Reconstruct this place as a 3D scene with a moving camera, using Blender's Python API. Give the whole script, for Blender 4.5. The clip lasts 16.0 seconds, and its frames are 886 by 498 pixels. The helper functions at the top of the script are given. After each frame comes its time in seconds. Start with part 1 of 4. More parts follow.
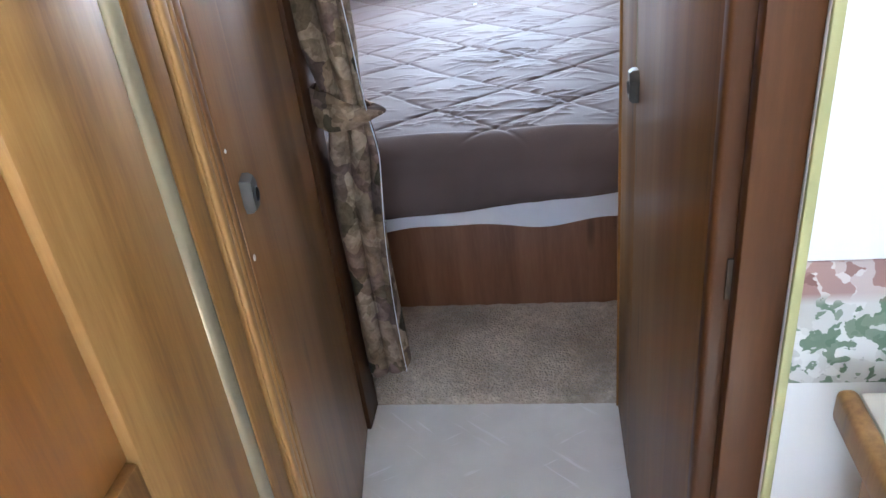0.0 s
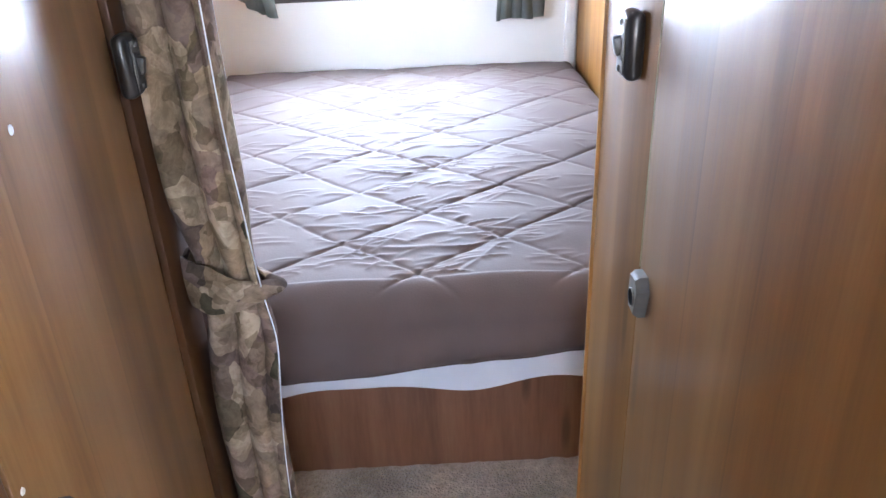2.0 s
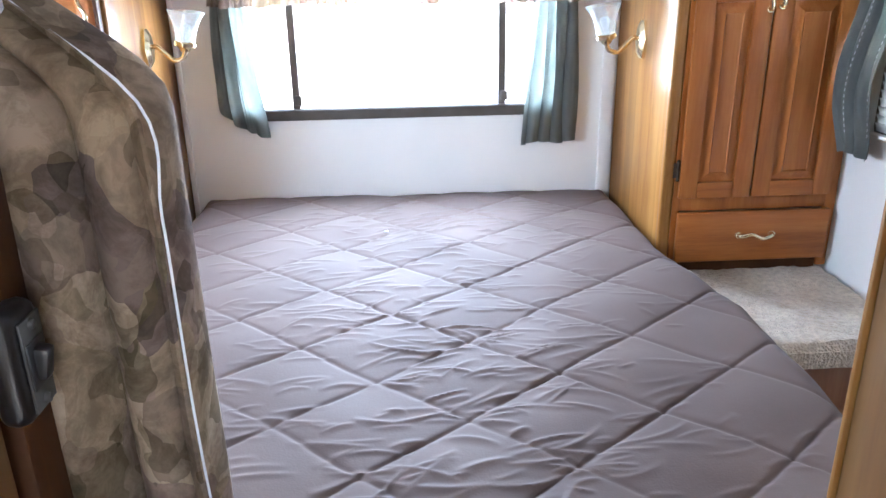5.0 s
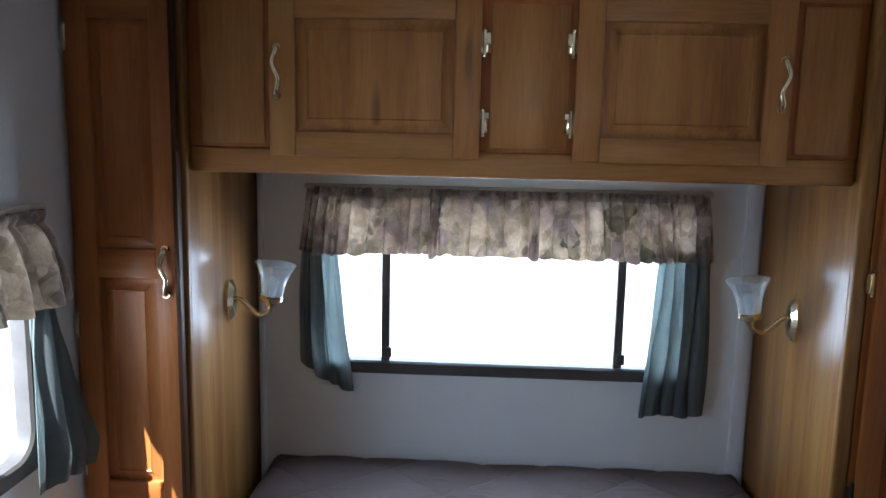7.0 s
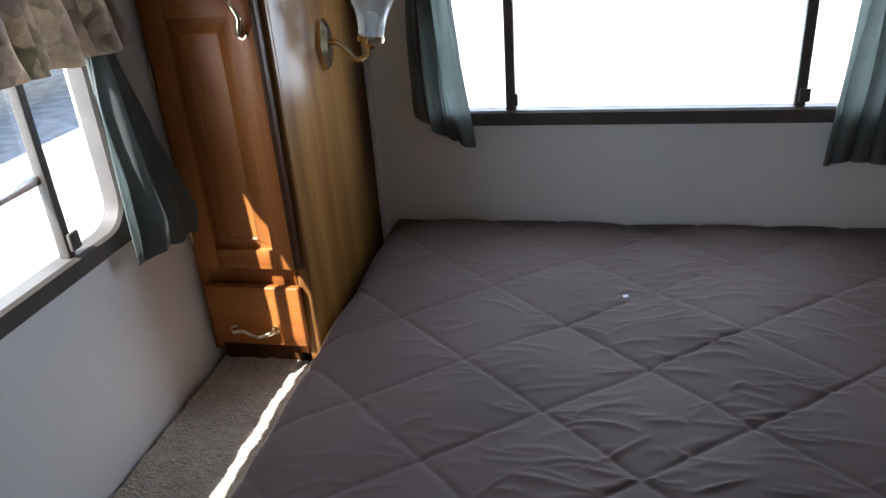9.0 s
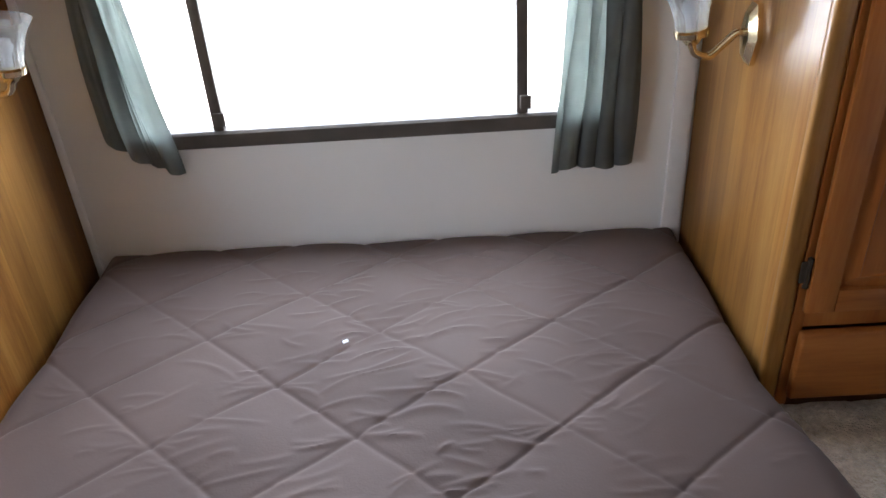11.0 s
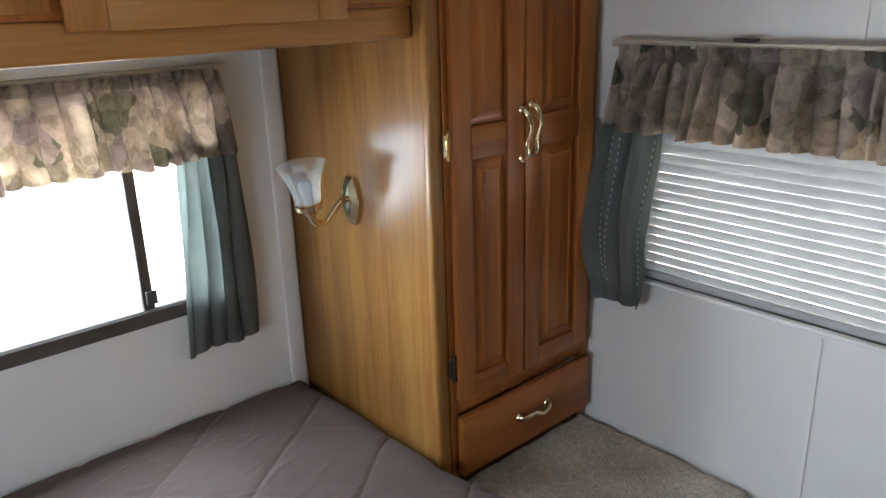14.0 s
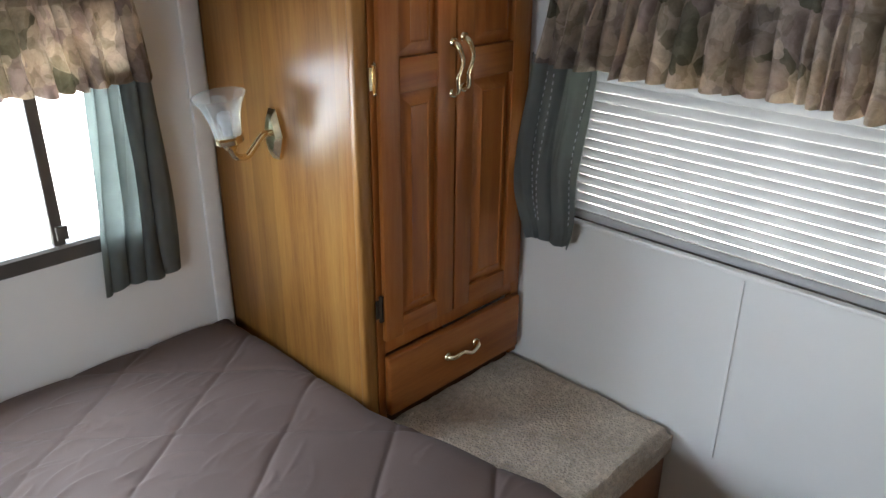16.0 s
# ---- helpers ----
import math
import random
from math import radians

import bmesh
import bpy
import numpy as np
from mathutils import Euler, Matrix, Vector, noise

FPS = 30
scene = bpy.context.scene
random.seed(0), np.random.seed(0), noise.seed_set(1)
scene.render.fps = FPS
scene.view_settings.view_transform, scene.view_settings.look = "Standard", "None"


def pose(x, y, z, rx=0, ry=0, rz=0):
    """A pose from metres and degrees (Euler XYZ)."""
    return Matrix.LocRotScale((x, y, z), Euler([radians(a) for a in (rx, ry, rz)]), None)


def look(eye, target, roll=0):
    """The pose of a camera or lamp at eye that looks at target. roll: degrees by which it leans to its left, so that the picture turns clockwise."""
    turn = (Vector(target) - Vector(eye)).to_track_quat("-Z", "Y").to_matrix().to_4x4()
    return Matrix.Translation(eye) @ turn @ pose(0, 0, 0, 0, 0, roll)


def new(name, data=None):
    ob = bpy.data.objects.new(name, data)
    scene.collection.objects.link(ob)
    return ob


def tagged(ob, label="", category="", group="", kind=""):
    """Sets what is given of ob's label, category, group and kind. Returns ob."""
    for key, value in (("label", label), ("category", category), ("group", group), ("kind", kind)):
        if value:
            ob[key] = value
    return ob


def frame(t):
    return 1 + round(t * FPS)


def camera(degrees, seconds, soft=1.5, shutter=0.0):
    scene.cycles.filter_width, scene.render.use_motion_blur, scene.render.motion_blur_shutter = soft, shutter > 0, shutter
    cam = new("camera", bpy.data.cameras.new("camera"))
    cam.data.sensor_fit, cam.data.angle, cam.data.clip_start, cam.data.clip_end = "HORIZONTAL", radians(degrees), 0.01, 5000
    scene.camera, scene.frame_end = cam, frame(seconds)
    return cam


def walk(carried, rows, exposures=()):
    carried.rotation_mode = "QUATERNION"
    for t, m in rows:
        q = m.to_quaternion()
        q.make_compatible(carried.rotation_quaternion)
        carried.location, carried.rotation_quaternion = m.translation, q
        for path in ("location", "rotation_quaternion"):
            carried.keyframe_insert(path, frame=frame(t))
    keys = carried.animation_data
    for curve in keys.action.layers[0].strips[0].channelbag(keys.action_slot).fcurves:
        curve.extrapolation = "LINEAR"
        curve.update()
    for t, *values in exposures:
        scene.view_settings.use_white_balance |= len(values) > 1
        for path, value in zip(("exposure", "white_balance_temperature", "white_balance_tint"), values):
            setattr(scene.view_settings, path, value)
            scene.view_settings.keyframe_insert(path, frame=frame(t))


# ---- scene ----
cam = camera(60.7, 16.0)
EXPOSURES = [(0.0, 4.30, 5600, 13), (1.0, 4.77, 5400, 15), (2.0, 5.05, 5550, 15), (4.2, 5.05, 5850, 15), (6.3, 3.0, 5000, 11), (7.0, 2.33, 5200, 11), (8.2, 1.28, 5350, 10), (10.3, 3.10, 6450, 20), (12.0, 3.06, 6200, 13), (13.5, 2.97, 6200, 13), (14.5, 3.14, 6300, 12), (16.0, 3.15, 6350, 12)]
PATH = [
    (0, (0.227, -0.189, 1.344), (-0.065, 1.518, 0.344), -7.1),
    (0.5, (0.28, -0.017, 1.357), (-0.147, 1.692, 0.41), -9.2),
    (1, (0.224, 0.145, 1.341), (-0.138, 1.897, 0.447), -7.5),
    (1.5, (0.135, 0.239, 1.365), (-0.002, 2.014, 0.455), -4.7),
    (2, (0.123, 0.253, 1.395), (0.147, 2.031, 0.481), -2.5),
    (2.5, (0.12, 0.323, 1.393), (0.184, 2.111, 0.499), -2.2),
    (3, (0.148, 0.421, 1.4), (0.168, 2.218, 0.524), -3.5),
    (3.5, (0.076, 0.536, 1.382), (0.214, 2.331, 0.509), -2.5),
    (4, (0.057, 0.596, 1.412), (0.258, 2.388, 0.545), -1.9),
    (4.2, (0.048, 0.626, 1.41), (0.25, 2.432, 0.576), -1.7),
    (6.3, (-0.05, 1.017, 1.485), (-0.15, 2.945, 0.962), -0.2),
    (6.5, (-0.056, 1.056, 1.557), (-0.136, 2.998, 1.085), 0.4),
    (7, (-0.081, 1.152, 1.644), (-0.172, 3.127, 1.345), 1.2),
    (7.3, (-0.085, 1.274, 1.584), (-0.278, 3.247, 1.319), -0.0),
    (7.5, (-0.101, 1.344, 1.545), (-0.368, 3.3, 1.224), -1.8),
    (8, (-0.125, 1.449, 1.483), (-0.599, 3.281, 0.834), -4.4),
    (8.2, (-0.12, 1.443, 1.476), (-0.634, 3.239, 0.763), -5.1),
    (10.3, (-0.023, 1.551, 1.557), (-0.217, 3.299, 0.605), -2.2),
    (10.5, (0.021, 1.61, 1.549), (-0.164, 3.355, 0.591), -2.5),
    (11, (0.176, 1.724, 1.583), (0.147, 3.447, 0.568), -3.7),
    (11.5, (0.085, 1.75, 1.582), (0.571, 3.392, 0.55), -2.4),
    (12, (-0.118, 1.735, 1.608), (0.781, 3.224, 0.621), -4.4),
    (12.3, (-0.182, 1.729, 1.619), (0.879, 3.197, 0.771), -2.6),
    (12.5, (-0.202, 1.728, 1.624), (0.927, 3.196, 0.87), -2.1),
    (13, (-0.207, 1.73, 1.644), (1.01, 3.196, 1.035), -2.1),
    (13.5, (-0.212, 1.719, 1.646), (1.035, 3.168, 1.059), -2.3),
    (14, (-0.208, 1.713, 1.624), (1.042, 3.139, 0.989), -1.8),
    (14.5, (-0.202, 1.707, 1.621), (1.069, 3.099, 0.95), -1.1),
    (15, (-0.185, 1.706, 1.618), (1.113, 3.064, 0.931), -0.5),
    (15.5, (-0.162, 1.706, 1.621), (1.146, 3.037, 0.901), -0.1),
    (16, (-0.15, 1.719, 1.62), (1.159, 3.002, 0.818), 0.4),
]
walk(cam, [(t, look(eye, target, roll)) for t, eye, target, roll in PATH], EXPOSURES)

# ---------------------------------------------------------------- light
world = bpy.data.worlds.new("sky")
scene.world = world
world.use_nodes = True
wn = world.node_tree
sky = wn.nodes.new("ShaderNodeTexSky")
sky.sky_type = "NISHITA"
sky.sun_disc = False
sky.sun_elevation = radians(50.9)
sky.sun_rotation = radians(212.0)
wn.nodes["Background"].inputs[1].default_value = 0.06
wn.links.new(sky.outputs[0], wn.nodes["Background"].inputs[0])

sun = new("sun", bpy.data.lights.new("sun", "SUN"))
sun.data.energy = 5.0
sun.data.angle = radians(0.5)
sun.data.color = (1.0, 0.93, 0.82)
sun.matrix_world = look((-6.9, -11.04, 16.0), (0, 0, 0))


def area_lamp(name, eye, target, width, height, watts, tint):
    ob = new(name, bpy.data.lights.new(name, "AREA"))
    ob.data.shape = "RECTANGLE"
    ob.data.size, ob.data.size_y, ob.data.energy, ob.data.color = width, height, watts, tint
    ob.matrix_world = look(eye, target)
    return ob


area_lamp("daylight_back_window", (-0.02, 3.52, 1.15), (-0.02, 2.0, 0.62), 1.08, 0.46, 4.3, (0.82, 0.90, 1.0))
area_lamp("daylight_left_window", (-1.20, 2.28, 1.16), (0.0, 2.28, 0.80), 0.70, 0.42, 1.76, (0.84, 0.92, 1.0))
area_lamp("daylight_right_window", (1.46, 2.25, 1.12), (0.0, 2.25, 0.95), 0.80, 0.36, 1.75, (1.0, 0.97, 0.88))
# added fill behind the start of the walk, brightens the hall
area_lamp("daylight_hall_window", (0.1, -1.55, 1.35), (0.1, 0.0, 1.1), 0.9, 0.6, 0.6, (0.97, 0.98, 1.0))
# added fill out of view, lights the bathroom corner
area_lamp("daylight_bath_window", (1.44, -0.25, 1.40), (0.5, -0.1, 1.0), 0.5, 0.5, 0.060, (0.95, 0.98, 1.0))


# ---------------------------------------------------------------- materials
def material(name):
    m = bpy.data.materials.new(name)
    m.use_nodes = True
    return m, m.node_tree, m.node_tree.nodes["Principled BSDF"]


def node(tree, kind, links=(), **values):
    n = tree.nodes.new("ShaderNode" + kind)
    for k, v in values.items():
        if k == "operation":
            n.operation = v
        elif k == "blend_type":
            n.blend_type = v
        else:
            key = k[3:].replace("_", " ")
            n.inputs[int(key) if key.isdigit() else key].default_value = v
    for src, dst in links:
        tree.links.new(src, n.inputs[dst])
    return n


def ramp(tree, fac, stops):
    r = tree.nodes.new("ShaderNodeValToRGB")
    e = r.color_ramp.elements
    while len(e) < len(stops):
        e.new(0.5)
    for el, (p, c) in zip(e, stops):
        el.position, el.color = p, (*c, 1)
    tree.links.new(fac, r.inputs[0])
    return r


def bump(tree, height, bsdf, strength=0.3, distance=0.002):
    b = node(tree, "Bump", [(height, "Height")], in_Strength=strength, in_Distance=distance)
    tree.links.new(b.outputs[0], bsdf.inputs["Normal"])


def wood(name, dark, mid, light, rough=0.35, coat=0.25, axis="z", planks=0.0, seed=0.0, spec=0.5, coat_rough=0.18):
    """Straight-grained varnished board: long fibres along an axis, broad tone bands, fine pores."""
    m, t, b = material(name)
    co = node(t, "TexCoord").outputs["Object"]
    inf = node(t, "ObjectInfo")
    off = node(t, "VectorMath", [(inf.outputs["Random"], 0)], operation="MULTIPLY", in_1=(7.3, 5.1, 3.7))
    add = node(t, "VectorMath", [(co, 0), (off.outputs[0], 1)], operation="ADD")
    s = {"z": (9, 9, 0.55), "x": (0.55, 9, 9), "y": (9, 0.55, 9)}[axis]
    mp = node(t, "Mapping", [(add.outputs[0], "Vector")], in_Scale=s, in_Location=(seed, seed * 0.7, seed * 1.3))
    broad = node(t, "TexNoise", [(mp.outputs[0], "Vector")], in_Scale=1.3, in_Detail=3.0, in_Distortion=0.6)
    mp2 = node(t, "Mapping", [(add.outputs[0], "Vector")], in_Scale=tuple(v * 7 if v > 1 else v * 9 for v in s))
    fine = node(t, "TexNoise", [(mp2.outputs[0], "Vector")], in_Scale=2.2, in_Detail=5.0, in_Roughness=0.65)
    big = node(t, "TexNoise", [(add.outputs[0], "Vector")], in_Scale=2.0, in_Detail=2.0)
    a = node(t, "Math", [(broad.outputs[0], 0)], operation="MULTIPLY", in_1=0.57)
    f = node(t, "Math", [(fine.outputs[0], 0)], operation="MULTIPLY", in_1=0.27)
    g = node(t, "Math", [(big.outputs[0], 0)], operation="MULTIPLY", in_1=0.16)
    s1 = node(t, "Math", [(a.outputs[0], 0), (f.outputs[0], 1)], operation="ADD")
    s2 = node(t, "Math", [(s1.outputs[0], 0), (g.outputs[0], 1)], operation="ADD")
    r = ramp(t, s2.outputs[0], [(0.36, dark), (0.5, mid), (0.64, light)])
    last = r.outputs[0]
    if planks:
        xyz = node(t, "SeparateXYZ", [(co, 0)])
        xy = node(t, "Math", [(xyz.outputs[0], 0), (xyz.outputs[1], 1)], operation="ADD")
        div = node(t, "Math", [(xy.outputs[0], 0)], operation="DIVIDE", in_1=planks)
        cell = node(t, "Math", [(div.outputs[0], 0)], operation="FLOOR")
        tone = node(t, "TexWhiteNoise", [(cell.outputs[0], "Vector")])
        frac = node(t, "Math", [(div.outputs[0], 0)], operation="FRACT")
        seam = node(t, "MapRange", [(frac.outputs[0], 0)], in_1=0.0, in_2=0.035, in_3=0.86, in_4=1.0)
        lum = node(t, "MapRange", [(tone.outputs[0], 0)], in_3=0.80, in_4=1.10)
        both = node(t, "Math", [(seam.outputs[0], 0), (lum.outputs[0], 1)], operation="MULTIPLY")
        sc = node(t, "VectorMath", [(last, 0)], operation="SCALE")
        t.links.new(both.outputs[0], sc.inputs["Scale"])
        last = sc.outputs[0]
    kn = node(t, "Mapping", [(add.outputs[0], "Vector")], in_Scale=tuple(v * 1.2 if v > 1 else v * 3.5 for v in s))
    kv = node(t, "TexVoronoi", [(kn.outputs[0], "Vector")], in_Scale=0.8)
    kf = node(t, "MapRange", [(kv.outputs["Distance"], 0)], in_1=0.05, in_2=0.13, in_3=0.55, in_4=1.0)
    mk = node(t, "VectorMath", [(last, 0)], operation="SCALE")
    t.links.new(kf.outputs[0], mk.inputs["Scale"])
    t.links.new(mk.outputs[0], b.inputs["Base Color"])
    b.inputs["Specular IOR Level"].default_value = spec
    rr = node(t, "MapRange", [(fine.outputs[0], 0)], in_3=rough - 0.06, in_4=rough + 0.1)
    t.links.new(rr.outputs[0], b.inputs["Roughness"])
    b.inputs["Coat Weight"].default_value = coat
    b.inputs["Coat Roughness"].default_value = coat_rough
    bump(t, fine.outputs[0], b, 0.12, 0.001)
    return m


def plain(name, colour, rough=0.5, metal=0.0, vary=0.12, scale=14.0, bump_scale=120.0, bump_strength=0.15, spec=0.5):
    m, t, b = material(name)
    co = node(t, "TexCoord").outputs["Object"]
    n = node(t, "TexNoise", [(co, "Vector")], in_Scale=scale, in_Detail=4.0)
    lo = tuple(c * (1 - vary) for c in colour)
    hi = tuple(min(1, c * (1 + vary)) for c in colour)
    r = ramp(t, n.outputs[0], [(0.3, lo), (0.7, hi)])
    t.links.new(r.outputs[0], b.inputs["Base Color"])
    b.inputs["Roughness"].default_value = rough
    b.inputs["Metallic"].default_value = metal
    b.inputs["Specular IOR Level"].default_value = spec
    n2 = node(t, "TexNoise", [(co, "Vector")], in_Scale=bump_scale, in_Detail=3.0)
    bump(t, n2.outputs[0], b, bump_strength, 0.001)
    return m


def carpet_material(name, dark, light):
    m, t, b = material(name)
    co = node(t, "TexCoord").outputs["Object"]
    v = node(t, "TexVoronoi", [(co, "Vector")], in_Scale=150.0)
    n = node(t, "TexNoise", [(co, "Vector")], in_Scale=60.0, in_Detail=6.0, in_Roughness=0.7)
    big = node(t, "TexNoise", [(co, "Vector")], in_Scale=5.0, in_Detail=3.0)
    mx = node(t, "Math", [(n.outputs[0], 0), (big.outputs[0], 1)], operation="MULTIPLY_ADD", in_2=0.0)
    mx.inputs[2].default_value = 0.22
    r = ramp(t, mx.outputs[0], [(0.36, dark), (0.62, light)])
    t.links.new(r.outputs[0], b.inputs["Base Color"])
    b.inputs["Roughness"].default_value = 0.95
    b.inputs["Specular IOR Level"].default_value = 0.1
    b.inputs["Sheen Weight"].default_value = 0.3
    h = node(t, "Math", [(v.outputs[0], 0), (n.outputs[0], 1)], operation="ADD")
    bump(t, h.outputs[0], b, 0.9, 0.006)
    return m


def floral_material(name, translucent=0.46, tone=1.0, depth=1.0):
    """Printed cotton: blotches of sage, mauve, tan and charcoal on a pale ground."""
    m, t, b = material(name)
    co = node(t, "TexCoord").outputs["Object"]
    warp = node(t, "TexNoise", [(co, "Vector")], in_Scale=11.0, in_Detail=3.0)
    w = node(t, "VectorMath", [(warp.outputs["Color"], 0)], operation="SCALE")
    w.inputs["Scale"].default_value = 0.075
    p = node(t, "VectorMath", [(co, 0), (w.outputs[0], 1)], operation="ADD")
    g = node(t, "Mapping", [(p.outputs[0], "Vector")], in_Scale=(1.35, 1.35, 1.0))
    v = node(t, "TexVoronoi", [(g.outputs[0], "Vector")], in_Scale=17.0, in_Randomness=1.0)
    sep = node(t, "SeparateColor", [(v.outputs["Color"], 0)])
    r = ramp(t, sep.outputs[0], [(0.0, (0.165, 0.165, 0.120)), (0.17, (0.58, 0.49, 0.385)), (0.37, (0.35, 0.295, 0.275)), (0.50, (0.62, 0.54, 0.43)),
                                 (0.70, (0.46, 0.375, 0.345)), (0.84, (0.70, 0.62, 0.52))])
    r.color_ramp.interpolation = "EASE"
    v2 = node(t, "TexVoronoi", [(p.outputs[0], "Vector")], in_Scale=42.0)
    sep2 = node(t, "SeparateColor", [(v2.outputs["Color"], 0)])
    r2 = ramp(t, sep2.outputs[1], [(0.0, (0.62, 0.60, 0.53)), (0.35, (0.92, 0.88, 0.84)), (1.0, (1.0, 0.98, 0.94))])
    edge = node(t, "TexNoise", [(p.outputs[0], "Vector")], in_Scale=30.0, in_Detail=5.0, in_Roughness=0.7)
    e = ramp(t, edge.outputs[0], [(0.38, (0.58, 0.56, 0.53)), (0.6, (1.0, 1.0, 1.0))])
    mul0 = node(t, "MixRGB", [(r.outputs[0], 1), (r2.outputs[0], 2)], blend_type="MULTIPLY", in_0=1.0)
    mul = node(t, "MixRGB", [(mul0.outputs[0], 1), (e.outputs[0], 2)], blend_type="MULTIPLY", in_0=0.8)
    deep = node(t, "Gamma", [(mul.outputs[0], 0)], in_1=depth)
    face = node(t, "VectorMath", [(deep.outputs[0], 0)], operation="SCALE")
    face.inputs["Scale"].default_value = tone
    t.links.new(face.outputs[0], b.inputs["Base Color"])
    b.inputs["Roughness"].default_value = 0.85
    b.inputs["Specular IOR Level"].default_value = 0.2
    wv = node(t, "TexNoise", [(co, "Vector")], in_Scale=400.0)
    bump(t, wv.outputs[0], b, 0.2, 0.001)
    out = t.nodes["Material Output"]
    tr = node(t, "BsdfTranslucent", [(deep.outputs[0], "Color")])
    mix = node(t, "MixShader", [(b.outputs[0], 1), (tr.outputs[0], 2)], in_0=translucent)
    t.links.new(mix.outputs[0], out.inputs[0])
    return m


def cloth_material(name, dark, light, translucent=0.35, rough=0.7, spec=0.3):
    m, t, b = material(name)
    co = node(t, "TexCoord").outputs["Object"]
    n = node(t, "TexNoise", [(co, "Vector")], in_Scale=7.0, in_Detail=4.0)
    r = ramp(t, n.outputs[0], [(0.3, dark), (0.7, light)])
    t.links.new(r.outputs[0], b.inputs["Base Color"])
    b.inputs["Roughness"].default_value = rough
    b.inputs["Specular IOR Level"].default_value = spec
    mp = node(t, "Mapping", [(co, "Vector")], in_Scale=(220, 220, 30))
    n2 = node(t, "TexNoise", [(mp.outputs[0], "Vector")], in_Scale=2.0, in_Detail=2.0)
    bump(t, n2.outputs[0], b, 0.15, 0.001)
    if translucent:
        glow = node(t, "VectorMath", [(r.outputs[0], 0)], operation="SCALE")
        glow.inputs["Scale"].default_value = 2.3
        tr = node(t, "BsdfTranslucent", [(glow.outputs[0], "Color")])
        mix = node(t, "MixShader", [(b.outputs[0], 1), (tr.outputs[0], 2)], in_0=translucent)
        t.links.new(mix.outputs[0], t.nodes["Material Output"].inputs[0])
    return m


def duvet_material():
    m, t, b = material("satin_quilt")
    co = node(t, "TexCoord").outputs["Object"]
    n = node(t, "TexNoise", [(co, "Vector")], in_Scale=3.0, in_Detail=4.0)
    r = ramp(t, n.outputs[0], [(0.3, (0.097, 0.071, 0.063)), (0.7, (0.130, 0.097, 0.087))])
    t.links.new(r.outputs[0], b.inputs["Base Color"])
    b.inputs["Roughness"].default_value = 0.66
    b.inputs["Specular IOR Level"].default_value = 0.17
    b.inputs["Sheen Weight"].default_value = 0.06
    b.inputs["Sheen Roughness"].default_value = 0.4
    w1 = node(t, "TexNoise", [(co, "Vector")], in_Scale=26.0, in_Detail=3.0)
    w2 = node(t, "TexNoise", [(co, "Vector")], in_Scale=260.0, in_Detail=2.0)
    h = node(t, "Math", [(w1.outputs[0], 0), (w2.outputs[0], 1)], operation="ADD")
    bump(t, h.outputs[0], b, 0.10, 0.003)
    return m


def wall_material(name, colour, rough=0.55):
    """Vinyl-faced wall board: faint mottling and orange-peel relief."""
    m, t, b = material(name)
    co = node(t, "TexCoord").outputs["Object"]
    n = node(t, "TexNoise", [(co, "Vector")], in_Scale=2.5, in_Detail=5.0)
    n2 = node(t, "TexNoise", [(co, "Vector")], in_Scale=90.0, in_Detail=3.0)
    r = ramp(t, n.outputs[0], [(0.3, tuple(c * 0.93 for c in colour)), (0.7, colour)])
    t.links.new(r.outputs[0], b.inputs["Base Color"])
    b.inputs["Roughness"].default_value = rough
    bump(t, n2.outputs[0], b, 0.12, 0.001)
    return m


def glass_material(name, gloss=0.06, tint=(0.97, 0.99, 0.98), frost=0.0):
    m, t, b = material(name)
    tr = node(t, "BsdfTransparent", in_Color=(*tint, 1))
    gl = node(t, "BsdfGlossy", in_Roughness=0.02 + 0.1 * frost)
    mix = node(t, "MixShader", [(tr.outputs[0], 1), (gl.outputs[0], 2)], in_0=gloss)
    last = mix
    if frost:
        tl = node(t, "BsdfTranslucent", in_Color=(0.85, 0.87, 0.86, 1))
        df = node(t, "BsdfDiffuse", in_Color=(0.80, 0.82, 0.80, 1))
        half = node(t, "MixShader", [(tl.outputs[0], 1), (df.outputs[0], 2)], in_0=0.5)
        last = node(t, "MixShader", [(mix.outputs[0], 1), (half.outputs[0], 2)], in_0=frost)
    t.links.new(last.outputs[0], t.nodes["Material Output"].inputs[0])
    return m


OAK = wood("honey_oak", (0.240, 0.073, 0.014), (0.355, 0.119, 0.024), (0.44, 0.172, 0.041), 0.42, 0.10, spec=0.32)
OAK_X = wood("honey_oak_rail", (0.240, 0.073, 0.014), (0.355, 0.119, 0.024), (0.44, 0.172, 0.041), 0.42, 0.10, axis="x", spec=0.32)
# honey oak again, the overhead cabinet's brighter light put into its tones
OAK_LIT = wood("lit_oak", (0.225, 0.088, 0.018), (0.36, 0.156, 0.036), (0.45, 0.22, 0.06), 0.42, 0.10, seed=2.0, spec=0.32)
OAK_LIT_X = wood("lit_oak_rail", (0.225, 0.090, 0.019), (0.365, 0.166, 0.039), (0.465, 0.23, 0.064), 0.42, 0.10, axis="x", seed=2.0, spec=0.32)
OAK_SIDE = wood("light_oak_panel", (0.165, 0.066, 0.014), (0.272, 0.128, 0.031), (0.355, 0.183, 0.050), 0.48, 0.5, planks=0.083, seed=3.0, spec=0.10, coat_rough=0.20)
HALL_OAK = wood("yellow_oak", (0.145, 0.060, 0.013), (0.300, 0.156, 0.042), (0.42, 0.242, 0.080), 0.42, 0.14, seed=5.0)
